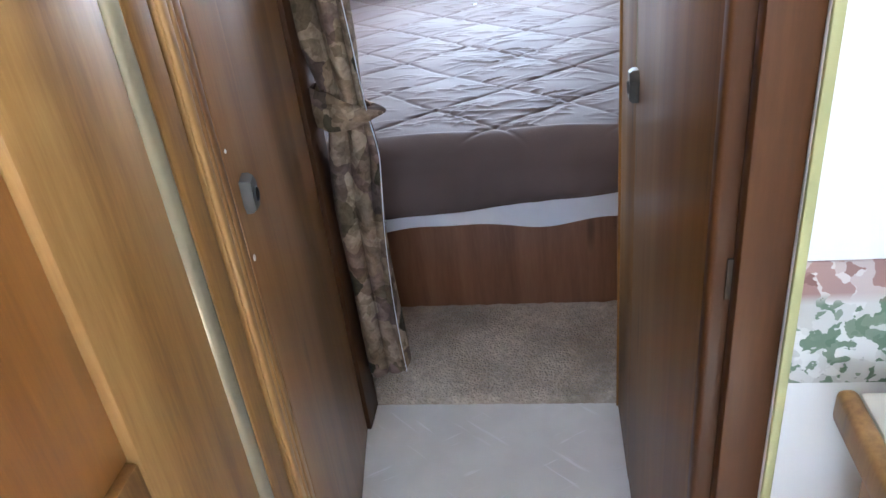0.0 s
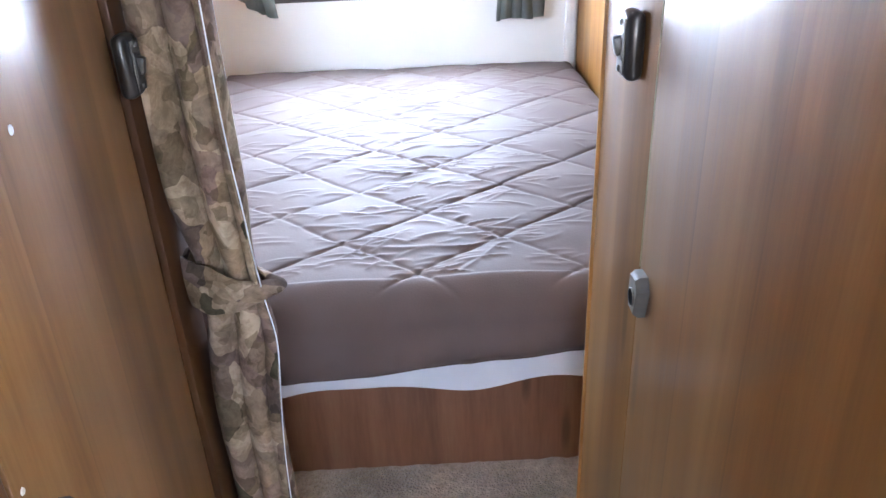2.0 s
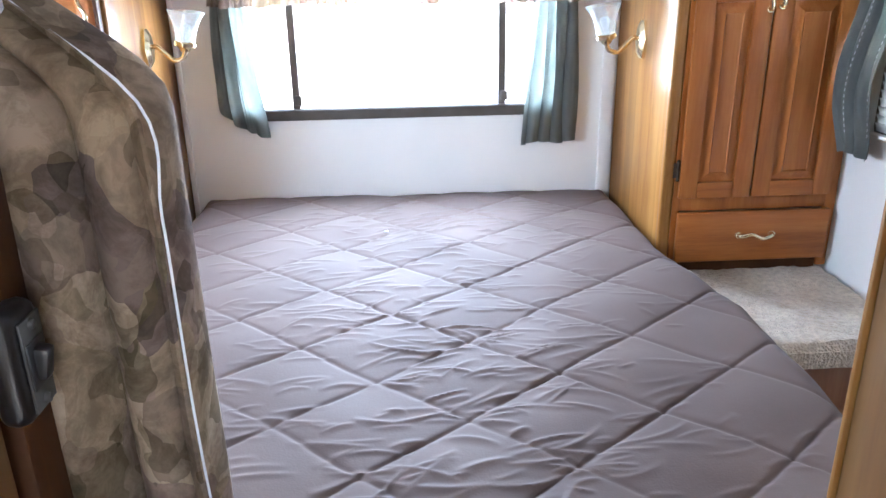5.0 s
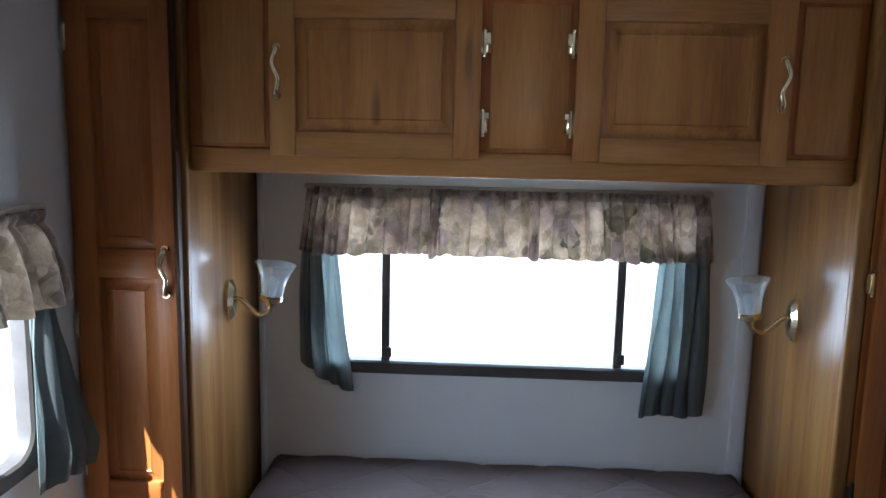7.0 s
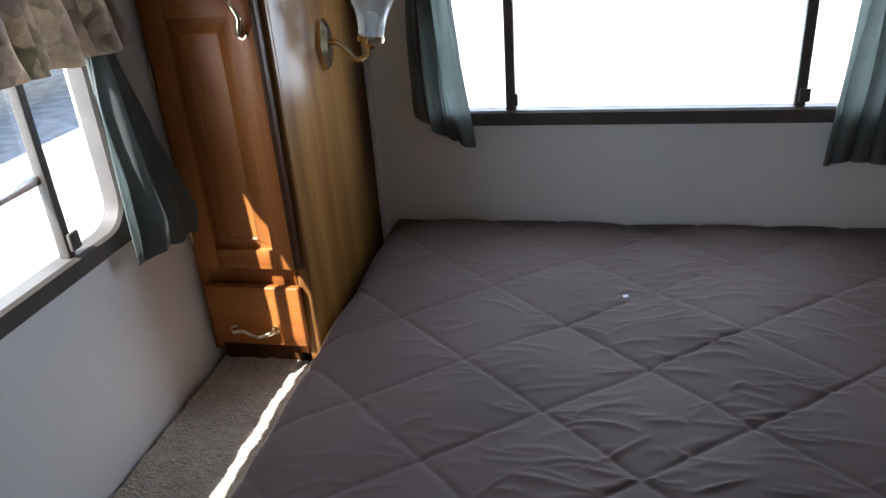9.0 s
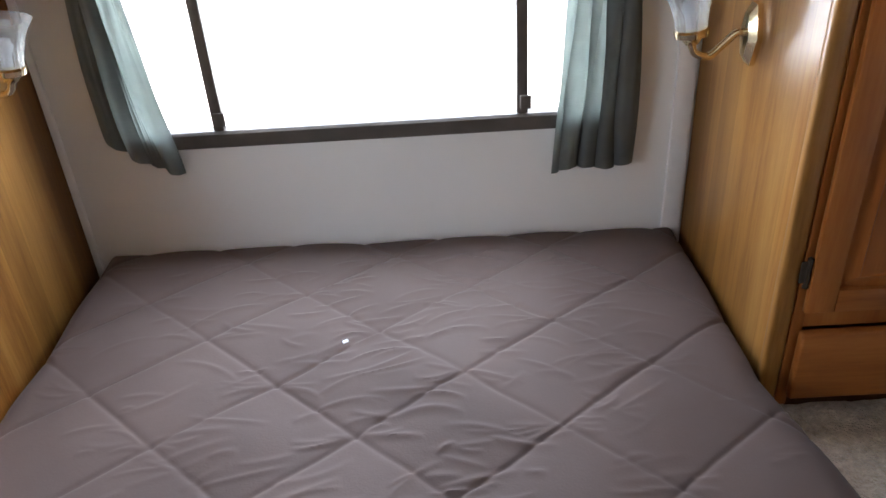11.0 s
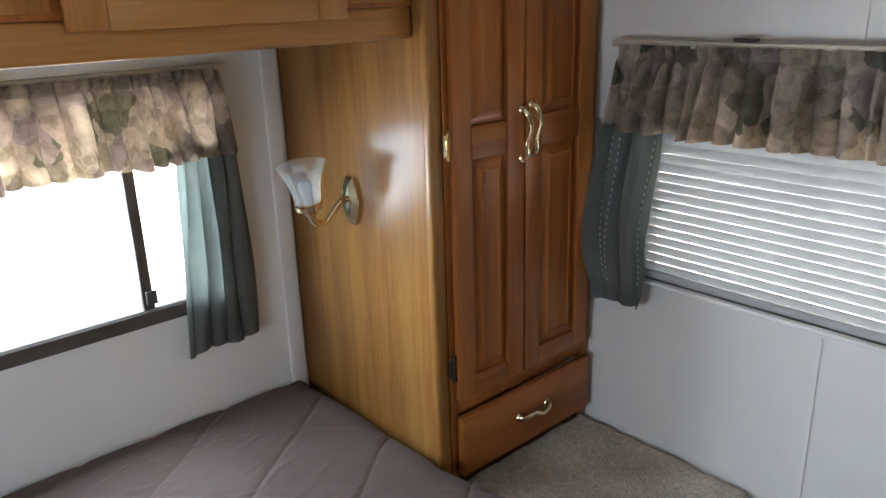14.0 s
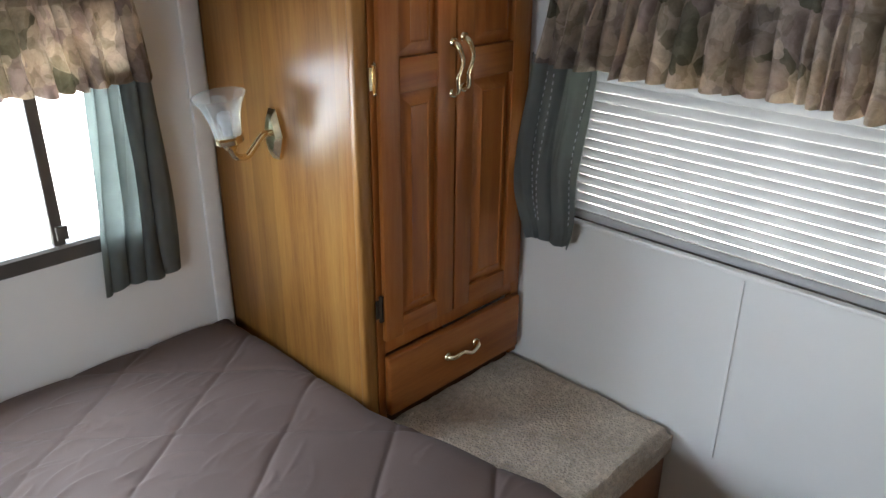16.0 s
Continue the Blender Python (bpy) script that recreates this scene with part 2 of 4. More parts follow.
PANEL = wood("brown_gloss_panel", (0.112, 0.050, 0.013), (0.155, 0.076, 0.022), (0.195, 0.103, 0.034), 0.50, 0.28, planks=0.14, seed=8.0, spec=0.12, coat_rough=0.16)
LEAF = wood("golden_brown_door", (0.175, 0.082, 0.026), (0.25, 0.128, 0.043), (0.31, 0.17, 0.066), 0.46, 0.65, planks=0.12, seed=11.0, spec=0.2, coat_rough=0.27)
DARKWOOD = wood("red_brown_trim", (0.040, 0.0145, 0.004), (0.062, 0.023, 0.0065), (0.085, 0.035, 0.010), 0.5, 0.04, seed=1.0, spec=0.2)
HALL_DOOR = wood("orange_oak_panel", (0.24, 0.090, 0.016), (0.35, 0.145, 0.030), (0.42, 0.195, 0.050), 0.38, 0.18, seed=4.0)
BEDWOOD = wood("bed_base_laminate", (0.16, 0.066, 0.030), (0.225, 0.10, 0.048), (0.28, 0.14, 0.07), 0.4, 0.1, seed=6.0)
WHITE_WALL = wall_material("white_wall_board", (0.79, 0.80, 0.775))
CEILING = wall_material("white_ceiling_board", (0.85, 0.85, 0.84))
TRIM_WHITE = plain("white_vinyl_trim", (0.78, 0.78, 0.76), 0.4, vary=0.04)
CARPET = carpet_material("taupe_carpet", (0.34, 0.29, 0.22), (0.70, 0.62, 0.50))
BRASS = plain("polished_brass", (0.86, 0.75, 0.50), 0.14, 1.0, 0.08, 30, 60, 0.05)
BRASS_DARK = plain("aged_hinge", (0.05, 0.038, 0.026), 0.75, 0.0, 0.2, 60, spec=0.15)
NICKEL = plain("worn_nickel", (0.085, 0.082, 0.076), 0.5, 0.35, 0.15, 50)
ALU = plain("brushed_aluminium", (0.68, 0.69, 0.68), 0.32, 1.0, 0.06, 40)
ROD = plain("cream_curtain_rail", (0.56, 0.52, 0.42), 0.4, 0.0, 0.06)
STRIP = plain("pale_strip", (0.38, 0.34, 0.22), 0.24, 0.3, 0.06)
BLACK = plain("black_plastic", (0.016, 0.015, 0.016), 0.3, 0.0, 0.2)
HOLE = plain("dark_hole", (0.005, 0.005, 0.005), 0.9, 0.0, 0.1, spec=0.02)
BRONZE = plain("bronze_window_frame", (0.088, 0.079, 0.069), 0.5, 0.0, 0.15, spec=0.2)
FLORAL = floral_material("floral_print", 0.56, 0.95, 0.82)
# same print, darkened by tone and gamma for the doorway's shade
FLORAL_SHADED = floral_material("shaded_floral_print", 0.06, 0.80, 1.5)
TEAL = cloth_material("sage_teal_curtain", (0.150, 0.166, 0.158), (0.208, 0.226, 0.214), 0.50)
SHEET = cloth_material("white_bed_sheet", (0.66, 0.69, 0.74), (0.76, 0.79, 0.83), 0.15, 0.8)
DUVET = duvet_material()
GLASS = glass_material("window_glass")
LAMP_GLASS = glass_material("ribbed_lamp_glass", 0.22, (0.84, 0.86, 0.85), 0.13)
# white slats on a grey base: their backlit shade is in the colour
BLIND = cloth_material("shaded_blind_slat", (0.28, 0.29, 0.295), (0.33, 0.34, 0.345), 0.02, 0.4, 0.4)
def vinyl_material():
    """Pale sheet vinyl with soft mottling and light scuff strokes in two directions."""
    m, t, b = material("pale_scuffed_vinyl")
    co = node(t, "TexCoord").outputs["Object"]
    n = node(t, "TexNoise", [(co, "Vector")], in_Scale=7.0, in_Detail=5.0)
    r = ramp(t, n.outputs[0], [(0.3, (0.73, 0.725, 0.69)), (0.7, (0.83, 0.825, 0.79))])
    last = r.outputs[0]
    for ang, sc in ((0.7, (3, 34, 1)), (-0.55, (4, 44, 1))):
        mp = node(t, "Mapping", [(co, "Vector")], in_Rotation=(0, 0, ang))
        mp2 = node(t, "Mapping", [(mp.outputs[0], "Vector")], in_Scale=sc)
        k = node(t, "TexNoise", [(mp2.outputs[0], "Vector")], in_Scale=1.6, in_Detail=2.0)
        f = node(t, "MapRange", [(k.outputs[0], 0)], in_1=0.66, in_2=0.72)
        mx = node(t, "MixRGB", [(f.outputs[0], 0), (last, 1)], in_2=(0.88, 0.88, 0.87, 1))
        last = mx.outputs[0]
    t.links.new(last, b.inputs["Base Color"])
    b.inputs["Roughness"].default_value = 0.3
    n2 = node(t, "TexNoise", [(co, "Vector")], in_Scale=60.0)
    bump(t, n2.outputs[0], b, 0.2, 0.001)
    return m


VINYL = vinyl_material()
GREEN_EDGE = plain("pale_green_edge_strip", (0.33, 0.34, 0.15), 0.45, 0.0, 0.1)
COUNTER = plain("cream_counter_laminate", (0.62, 0.60, 0.52), 0.35, 0.0, 0.06, 20)
GRAVEL = plain("pale_gravel_ground", (0.74, 0.73, 0.70), 0.9, 0.0, 0.25, 6.0, 60, 0.6)
RV_WHITE = plain("white_trailer_siding", (0.72, 0.73, 0.74), 0.35, 0.0, 0.05)
RV_BLUE = plain("blue_trailer_stripe", (0.12, 0.22, 0.36), 0.35, 0.0, 0.08)


# ---------------------------------------------------------------- mesh helpers
def mesh_object(name, bm, mat, smooth=True):
    me = bpy.data.meshes.new(name)
    bmesh.ops.recalc_face_normals(bm, faces=bm.faces)
    bm.to_mesh(me)
    bm.free()
    if smooth:
        me.polygons.foreach_set("use_smooth", [True] * len(me.polygons))
        me.set_sharp_from_angle(angle=radians(38))
    if mat:
        me.materials.append(mat)
    return new(name, me)


def part(name, bm, mat, parent, label=""):
    ob = mesh_object(name, bm, mat)
    ob.parent = parent
    ob.matrix_parent_inverse = parent.matrix_world.inverted()
    if label:
        tagged(ob, label)
    return ob


def thing(name, at, label, category, group="", kind=""):
    e = new(name)
    e.empty_display_size = 0.05
    e.matrix_world = Matrix.Translation(at)
    return tagged(e, label, category, group, kind)


def box(x0, y0, z0, x1, y1, z1, bevel=0.0, seg=2, bm=None):
    b = bmesh.new()
    bmesh.ops.create_cube(b, size=1)
    for v in b.verts:
        v.co = ((x0 + x1) / 2 + v.co.x * (x1 - x0), (y0 + y1) / 2 + v.co.y * (y1 - y0), (z0 + z1) / 2 + v.co.z * (z1 - z0))
    if bevel:
        bmesh.ops.bevel(b, geom=b.edges, offset=bevel, segments=seg, affect="EDGES", profile=0.5)
    if bm is None:
        return b
    return join(bm, b)


def join(bm, other):
    me = bpy.data.meshes.new("tmp")
    other.to_mesh(me)
    other.free()
    bm.from_mesh(me)
    bpy.data.meshes.remove(me)
    return bm


def turned(bm, m):
    bm.transform(m)
    return bm


def lathe(profile, steps=24, m=None):
    """A turned body from (radius, height) pairs; closed at both ends where the radius is not zero."""
    bm = bmesh.new()
    rings = []
    for r, z in profile:
        rings.append([bm.verts.new((r * math.cos(2 * math.pi * k / steps), r * math.sin(2 * math.pi * k / steps), z)) for k in range(steps)])
    for a, b in zip(rings, rings[1:]):
        for k in range(steps):
            bm.faces.new((a[k], a[(k + 1) % steps], b[(k + 1) % steps], b[k]))
    if m:
        bm.transform(m)
    return bm


def tube(points, radius, steps=10, taper=None):
    """A round bar along a smooth line through the points."""
    pts = [Vector(p) for p in points]
    dense = []
    for i in range(len(pts) - 1):
        p0, p1, p2, p3 = pts[max(i - 1, 0)], pts[i], pts[i + 1], pts[min(i + 2, len(pts) - 1)]
        for k in range(6):
            s = k / 6
            dense.append(0.5 * ((2 * p1) + (p2 - p0) * s + (2 * p0 - 5 * p1 + 4 * p2 - p3) * s * s + (3 * p1 - p0 - 3 * p2 + p3) * s ** 3))
    dense.append(pts[-1])
    bm = bmesh.new()
    rings, up = [], None
    for i, p in enumerate(dense):
        d = (dense[min(i + 1, len(dense) - 1)] - dense[max(i - 1, 0)]).normalized()
        up = (up - d * up.dot(d)).normalized() if up else d.orthogonal().normalized()
        side = d.cross(up)
        r = radius * (taper(i / (len(dense) - 1)) if taper else 1)
        rings.append([bm.verts.new(p + r * (up * math.cos(2 * math.pi * k / steps) + side * math.sin(2 * math.pi * k / steps))) for k in range(steps)])
    for a, b in zip(rings, rings[1:]):
        for k in range(steps):
            bm.faces.new((a[k], a[(k + 1) % steps], b[(k + 1) % steps], b[k]))
    bm.faces.new(rings[0])
    bm.faces.new(list(reversed(rings[-1])))
    return bm


def sheet(nu, nv, place, thickness=0.0):
    """A woven sheet: place(u, v) gives the point; solid if it has thickness."""
    bm = bmesh.new()
    g = [[bm.verts.new(place(i / nu, j / nv)) for j in range(nv + 1)] for i in range(nu + 1)]
    for i in range(nu):
        for j in range(nv):
            bm.faces.new((g[i][j], g[i + 1][j], g[i + 1][j + 1], g[i][j + 1]))
    if thickness:
        bm.normal_update()
        back = [[bm.verts.new(v.co - v.normal * thickness) for v in row] for row in g]
        for i in range(nu):
            for j in range(nv):
                bm.faces.new((back[i][j], back[i][j + 1], back[i + 1][j + 1], back[i + 1][j]))
        for i in range(nu):
            bm.faces.new((g[i][0], back[i][0], back[i + 1][0], g[i + 1][0]))
            bm.faces.new((g[i + 1][nv], back[i + 1][nv], back[i][nv], g[i][nv]))
        for j in range(nv):
            bm.faces.new((g[0][j + 1], back[0][j + 1], back[0][j], g[0][j]))
            bm.faces.new((g[nu][j], back[nu][j], back[nu][j + 1], g[nu][j + 1]))
    return bm


def wall_with_holes(name, axis, at, depth, u0, u1, z0, z1, holes, mat, label):
    """A wall across one axis; each hole is (u0, u1, z0, z1) and goes right through."""
    us = sorted({u0, u1, *[h[0] for h in holes], *[h[1] for h in holes]})
    zs = sorted({z0, z1, *[h[2] for h in holes], *[h[3] for h in holes]})
    bm = bmesh.new()
    solid = {}
    for i in range(len(us) - 1):
        for k in range(len(zs) - 1):
            cu, cz = (us[i] + us[i + 1]) / 2, (zs[k] + zs[k + 1]) / 2
            solid[i, k] = not any(h[0] < cu < h[1] and h[2] < cz < h[3] for h in holes)

    def pt(u, d, z):
        return (u, d, z) if axis == "y" else (d, u, z)

    def quad(*p):
        bm.faces.new([bm.verts.new(pt(*q)) for q in p])

    a, b = at, at + depth
    for (i, k), s in solid.items():
        if not s:
            continue
        p, q, r, t = us[i], us[i + 1], zs[k], zs[k + 1]
        quad((p, a, r), (q, a, r), (q, a, t), (p, a, t))
        quad((p, b, r), (q, b, r), (q, b, t), (p, b, t))
        if not solid.get((i - 1, k)):
            quad((p, a, r), (p, b, r), (p, b, t), (p, a, t))
        if not solid.get((i + 1, k)):
            quad((q, a, r), (q, b, r), (q, b, t), (q, a, t))
        if not solid.get((i, k - 1)):
            quad((p, a, r), (q, a, r), (q, b, r), (p, b, r))
        if not solid.get((i, k + 1)):
            quad((p, a, t), (q, a, t), (q, b, t), (p, b, t))
    bmesh.ops.remove_doubles(bm, verts=bm.verts, dist=0.0001)
    ob = mesh_object(name, bm, mat, smooth=False)
    return tagged(ob, label, "wall", kind="structure")


def setting(name, bm, mat, label, category):
    return tagged(mesh_object(name, bm, mat), label, category, kind="structure")


# ---------------------------------------------------------------- the shell of the trailer
XL, XR, YB, TOP, SOUTH = -1.015, 1.275, 3.40, 2.00, -1.45
NORTH_HOLE = (-0.565, 0.555, 0.925, 1.435)
WEST_HOLE = (1.88, 2.648, 0.935, 1.440)
EAST_HOLE = (1.81, 2.69, 0.968, 1.40)
wall_north = wall_with_holes("wall_north", "y", YB, 0.05, XL - 0.05, XR + 0.05, -0.02, TOP + 0.03, [NORTH_HOLE], WHITE_WALL, "white vinyl-faced back wall behind the bed")
wall_west = wall_with_holes("wall_west", "x", XL, -0.05, SOUTH, YB, -0.02, TOP + 0.03, [WEST_HOLE], WHITE_WALL, "white vinyl-faced side wall with a window")
# second hole is unseen, added to admit the bathroom fill
wall_east = wall_with_holes("wall_east", "x", XR, 0.05, SOUTH, YB, -0.02, TOP + 0.03, [EAST_HOLE, (-0.5, 0.0, 1.15, 1.65)], WHITE_WALL, "white vinyl-faced side wall with thin panel seams")
# unseen end wall; its opening is added for the hall fill
wall_south = wall_with_holes("wall_south", "y", SOUTH, -0.05, XL - 0.05, XR + 0.05, -0.02, TOP + 0.03, [(-0.35, 0.55, 1.05, 1.65)], WHITE_WALL, "unseen white end wall with an opening for the hall fill")
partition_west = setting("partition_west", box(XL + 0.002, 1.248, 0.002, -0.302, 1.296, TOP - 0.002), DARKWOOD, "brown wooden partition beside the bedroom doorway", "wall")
partition_east = setting("partition_east", box(0.402, 1.238, 0.002, XR - 0.002, 1.282, TOP - 0.002), OAK_SIDE, "light wooden partition beside the bedroom doorway", "wall")
bath_wall = setting("wall_bath", box(0.4405, 0.56, 0.002, XR - 0.002, 0.60, TOP - 0.002), WHITE_WALL, "white bathroom wall with a wallpaper border", "wall")
ceiling = setting("ceiling", box(XL - 0.05, SOUTH - 0.05, TOP, XR + 0.05, YB + 0.05, TOP + 0.04), CEILING, "plain white ceiling board", "ceiling")
floor_hall = setting("floor_hall", box(XL - 0.05, SOUTH - 0.05, -0.04, XR + 0.05, 1.300, 0.0), VINYL, "pale scuffed vinyl hall floor", "floor")


def carpet_pad(x0, y0, x1, y1, z, skirt=0.0, seed=0.0, r=0.025):
    """A pile carpet over a flat board, with rolled edges and an uneven pile."""
    def place(u, v):
        x, y = x0 + u * (x1 - x0), y0 + v * (y1 - y0)
        e = min(u * (x1 - x0), (1 - u) * (x1 - x0), v * (y1 - y0))
        d = -r + math.sqrt(max(0.0, r * r - max(0.0, r - e) ** 2)) if e < r else 0.0
        return (x, y, z + d + 0.006 * noise.noise((x * 26 + seed, y * 26, 0)) + 0.004 * noise.noise((x * 70, y * 70 + seed, 3)))
    return sheet(int((x1 - x0) * 75), int((y1 - y0) * 75), place)


floor_bed = setting("floor_bedroom", box(XL - 0.05, 1.300, -0.04, XR + 0.05, YB + 0.05, 0.0), CARPET, "short taupe pile bedroom carpet", "floor")
pile = carpet_pad(-0.9, 1.297, 1.2, 1.80, 0.012, r=0.012)
tagged(mesh_object("carpet", pile, CARPET), "worn taupe pile carpet in front of the bed", "carpet", kind="structure")

# wall seams and corner strips
for nm, x0, y0, z0, x1, y1, z1 in (("trim_seam_low", XR - 0.003, 2.251, 0.5, XR - 0.0004, 2.257, 0.944), ("trim_seam_high", XR - 0.003, 2.251, 1.47, XR - 0.0004, 2.257, TOP)):
    setting(nm, box(x0, y0, z0, x1, y1, z1), TRIM_WHITE, "thin white seam strip on the side wall", "trim")
for nm, x0, x1 in (("trim_corner_east", 0.700, 0.745), ("trim_corner_west", -0.745, -0.728)):
    setting(nm, box(x0, YB - 0.014, 0.4, x1, YB - 0.0005, 1.53, 0.004), TRIM_WHITE, "white corner strip on the back wall", "trim")


# ---------------------------------------------------------------- windows
def window(name, axis, at, sign, hole, mullions, rail, label, slim=0.013, round_in=0.022):
    """A bronze slider window set into a hole: outer frame, mullions, panes. sign points into the room."""
    u0, u1, z0, z1 = hole

    def bar(a0, a1, b0, b1, d0, d1, bevel=0.004):
        lo, hi = sorted((at + sign * d0, at + sign * d1))
        return box(a0, lo, b0, a1, hi, b1, bevel) if axis == "y" else box(lo, a0, b0, hi, a1, b1, bevel)

    mid = ((u0 + u1) / 2, at, z0) if axis == "y" else (at, (u0 + u1) / 2, z0)
    w = thing(name, mid, label, "window", kind="structure")
    f = 0.028
    o = 0.012
    rings = []
    for inset, rad, d in ((-o, 0.034, 0.0006), (-o, 0.034, 0.012), (-o + 0.004, 0.034, 0.016), (f - 0.006, round_in + 0.006, 0.016), (f, round_in, 0.010), (f, round_in, -0.022), (0.001, 0.002, -0.022), (0.001, 0.002, 0.0006)):
        a0, a1, b0, b1 = u0 + inset, u1 - inset, z0 + inset, z1 - inset
        ring = []
        for cx, cz, start in ((a1 - rad, b1 - rad, 0), (a0 + rad, b1 - rad, 90), (a0 + rad, b0 + rad, 180), (a1 - rad, b0 + rad, 270)):
            for k in range(7):
                g = radians(start + 15 * k)
                ring.append((cx + rad * math.cos(g), cz + rad * math.sin(g), d))
        rings.append(ring)
    fr = bmesh.new()
    vs = [[fr.verts.new((u, at + sign * d, z) if axis == "y" else (at + sign * d, u, z)) for u, z, d in ring] for ring in rings]
    for p, q in zip(vs, vs[1:] + vs[:1]):
        for k in range(28):
            fr.faces.new((p[k], p[(k + 1) % 28], q[(k + 1) % 28], q[k]))
    bmesh.ops.recalc_face_normals(fr, faces=fr.faces[:])
    part("window_frame", fr, BRONZE, w, "dark bronze aluminium frame")
    edges = [u0 + f, *mullions, u1 - f]
    for m in mullions:
        part("mullion", bar(m - slim, m + slim, z0 + f, z1 - f, -0.014, 0.002 + slim / 2, 0.003), BRONZE, w)
        part("latch", bar(m - 0.006, m + 0.02, z0 + f + 0.012, z0 + f + 0.045, 0.008, 0.016, 0.003), BRONZE, w)
    if rail:
        part("rail", bar(edges[0], edges[1], rail - 0.008, rail + 0.008, -0.024, -0.004, 0.002), ALU, w, "pale aluminium rail")
    for a, b in zip(edges, edges[1:]):
        p = part("pane", bar(a + 0.012, b - 0.012, z0 + f, z1 - f, -0.018, -0.014, 0), GLASS, w, "clear glass pane")
        p.visible_shadow = False
    return w


window("window_north", "y", YB, -1, NORTH_HOLE, (-0.355, 0.352), None, "wide bronze-framed slider window behind the bed")
window("window_west", "x", XL, 1, WEST_HOLE, (2.470,), 1.109, "bronze-framed window with rounded corners in sunlight", 0.009, 0.055)
window("window_east", "x", XR, -1, EAST_HOLE, (), None, "bronze-framed window behind a closed blind")


# ---------------------------------------------------------------- outside
def rv_neighbour():
    t = thing("parked_trailer", (-8.6, 2.0, -0.8), "white parked trailer with blue stripes outside the window", "trailer")
    part("body", box(-9.8, -6.5, -0.25, -7.5, 12.5, 2.2, 0.12, 3), RV_WHITE, t)
    for a, b in ((-0.16, -0.08), (0.02, 0.22), (0.30, 0.34)):
        part("stripe", box(-7.504, -6.3, a, -7.492, 12.3, b, 0.003), RV_BLUE, t)
    part("skirt_rail", box(-7.56, -6.4, -0.33, -7.48, 12.4, -0.25, 0.01), ALU, t, "aluminium skirt rail")
    for y in (-3.2, -2.3):
        part("wheel", turned(lathe([(0.001, -0.1), (0.31, -0.1), (0.34, -0.06), (0.34, 0.06), (0.31, 0.1), (0.001, 0.1)], 28), pose(-7.75, y, -0.46, 0, 90, 0)), BLACK, t)
    return t


setting("ground", box(-400, -400, -0.9, 400, 400, -0.8), GRAVEL, "pale gravel ground around the trailer", "ground")
rv_neighbour()


# ---------------------------------------------------------------- joinery
def raised_panel(x0, z0, x1, z1, y, proud=0.010, border=0.030):
    """A door's raised field: sloped border round a flat centre, facing -y."""
    bm = bmesh.new()
    ring = lambda d, dy: [bm.verts.new((x, y - dy, z)) for x, z in ((x0 + d, z0 + d), (x1 - d, z0 + d), (x1 - d, z1 - d), (x0 + d, z1 - d))]
    rings = [ring(0.0, 0.0), ring(0.003, -0.010), ring(0.009, -0.0102), ring(border, proud * 0.3), ring(border + 0.003, proud * 0.05)]
    for a, b in zip(rings, rings[1:]):
        for k in range(4):
            bm.faces.new((a[k], a[(k + 1) % 4], b[(k + 1) % 4], b[k]))
    bm.faces.new(rings[-1])
    return bm


def cabinet_door(parent, x0, z0, x1, z1, y, fields, name="door", stile=0.052, mat=None):
    """A frame-and-panel oak door facing -y, its face at y; fields are (z0, z1) of each raised field."""
    mat = mat or OAK
    d = 0.019
    zs = [z0] + [v for f in fields for v in f] + [z1]
    door = part(name, box(x0 + 0.01, y + 0.0135, z0 + 0.01, x1 - 0.01, y + d, z1 - 0.01), mat, parent, "raised-panel honey oak door")
    for a, b in ((x0, x0 + stile), (x1 - stile, x1)):
        part("stile", box(a, y, z0, b, y + 0.0135, z1, 0.003), mat, door)
    for a, b in zip(zs[0::2], zs[1::2]):
        part("rail", box(x0 + stile, y + 0.0008, a, x1 - stile, y + 0.0134, b, 0.002), OAK_LIT_X if mat == OAK_LIT else OAK_X, door)
    for a, b in fields:
        part("panel", raised_panel(x0 + stile - 0.002, a - 0.002, x1 - stile + 0.002, b + 0.002, y + 0.002), mat, door)
    return door


def pull_handle(parent, at, length, vertical=True, flip=1, name="handle"):
    """A brass S-shaped pull on two feet."""
    h = length / 2
    pts = [(0, 0.0, -h), (0.0, -0.016, -h * 0.86), (-0.007 * flip, -0.022, -h * 0.35), (0.0, -0.024, 0), (0.007 * flip, -0.022, h * 0.35), (0.0, -0.016, h * 0.86), (0, 0.0, h)]
    bm = tube(pts, 0.0058, 10, lambda s: 1.5 - 0.6 * math.sin(math.pi * s))
    for s in (-1, 1):
        join(bm, turned(lathe([(0.001, -0.006), (0.009, -0.006), (0.011, 0.0), (0.009, 0.004), (0.001, 0.004)], 14), pose(0, -0.003, s * h, 90, 0, 0)))
    bm.transform(pose(*at, 0, 0 if vertical else 90, 0))
    return part(name, bm, BRASS, parent, "polished brass S-shaped pull")


def butt_hinge(parent, x, y, z, mat=None, name="hinge"):
    bm = tube([(x, y - 0.004, z - 0.026), (x, y - 0.004, z), (x, y - 0.004, z + 0.026)], 0.0045, 8)
    join(bm, box(x - 0.013, y - 0.003, z - 0.022, x + 0.013, y, z + 0.022, 0.001))
    for s in (-1, 1):
        join(bm, turned(lathe([(0.001, -0.004), (0.005, -0.003), (0.006, 0.0), (0.001, 0.005)], 8), pose(x, y - 0.004, z + s * 0.028)))
    return part(name, bm, mat or BRASS, parent, "small butt hinge")


FACE = 2.812      # front of the wardrobes' doors
BOXTOP = 0.531


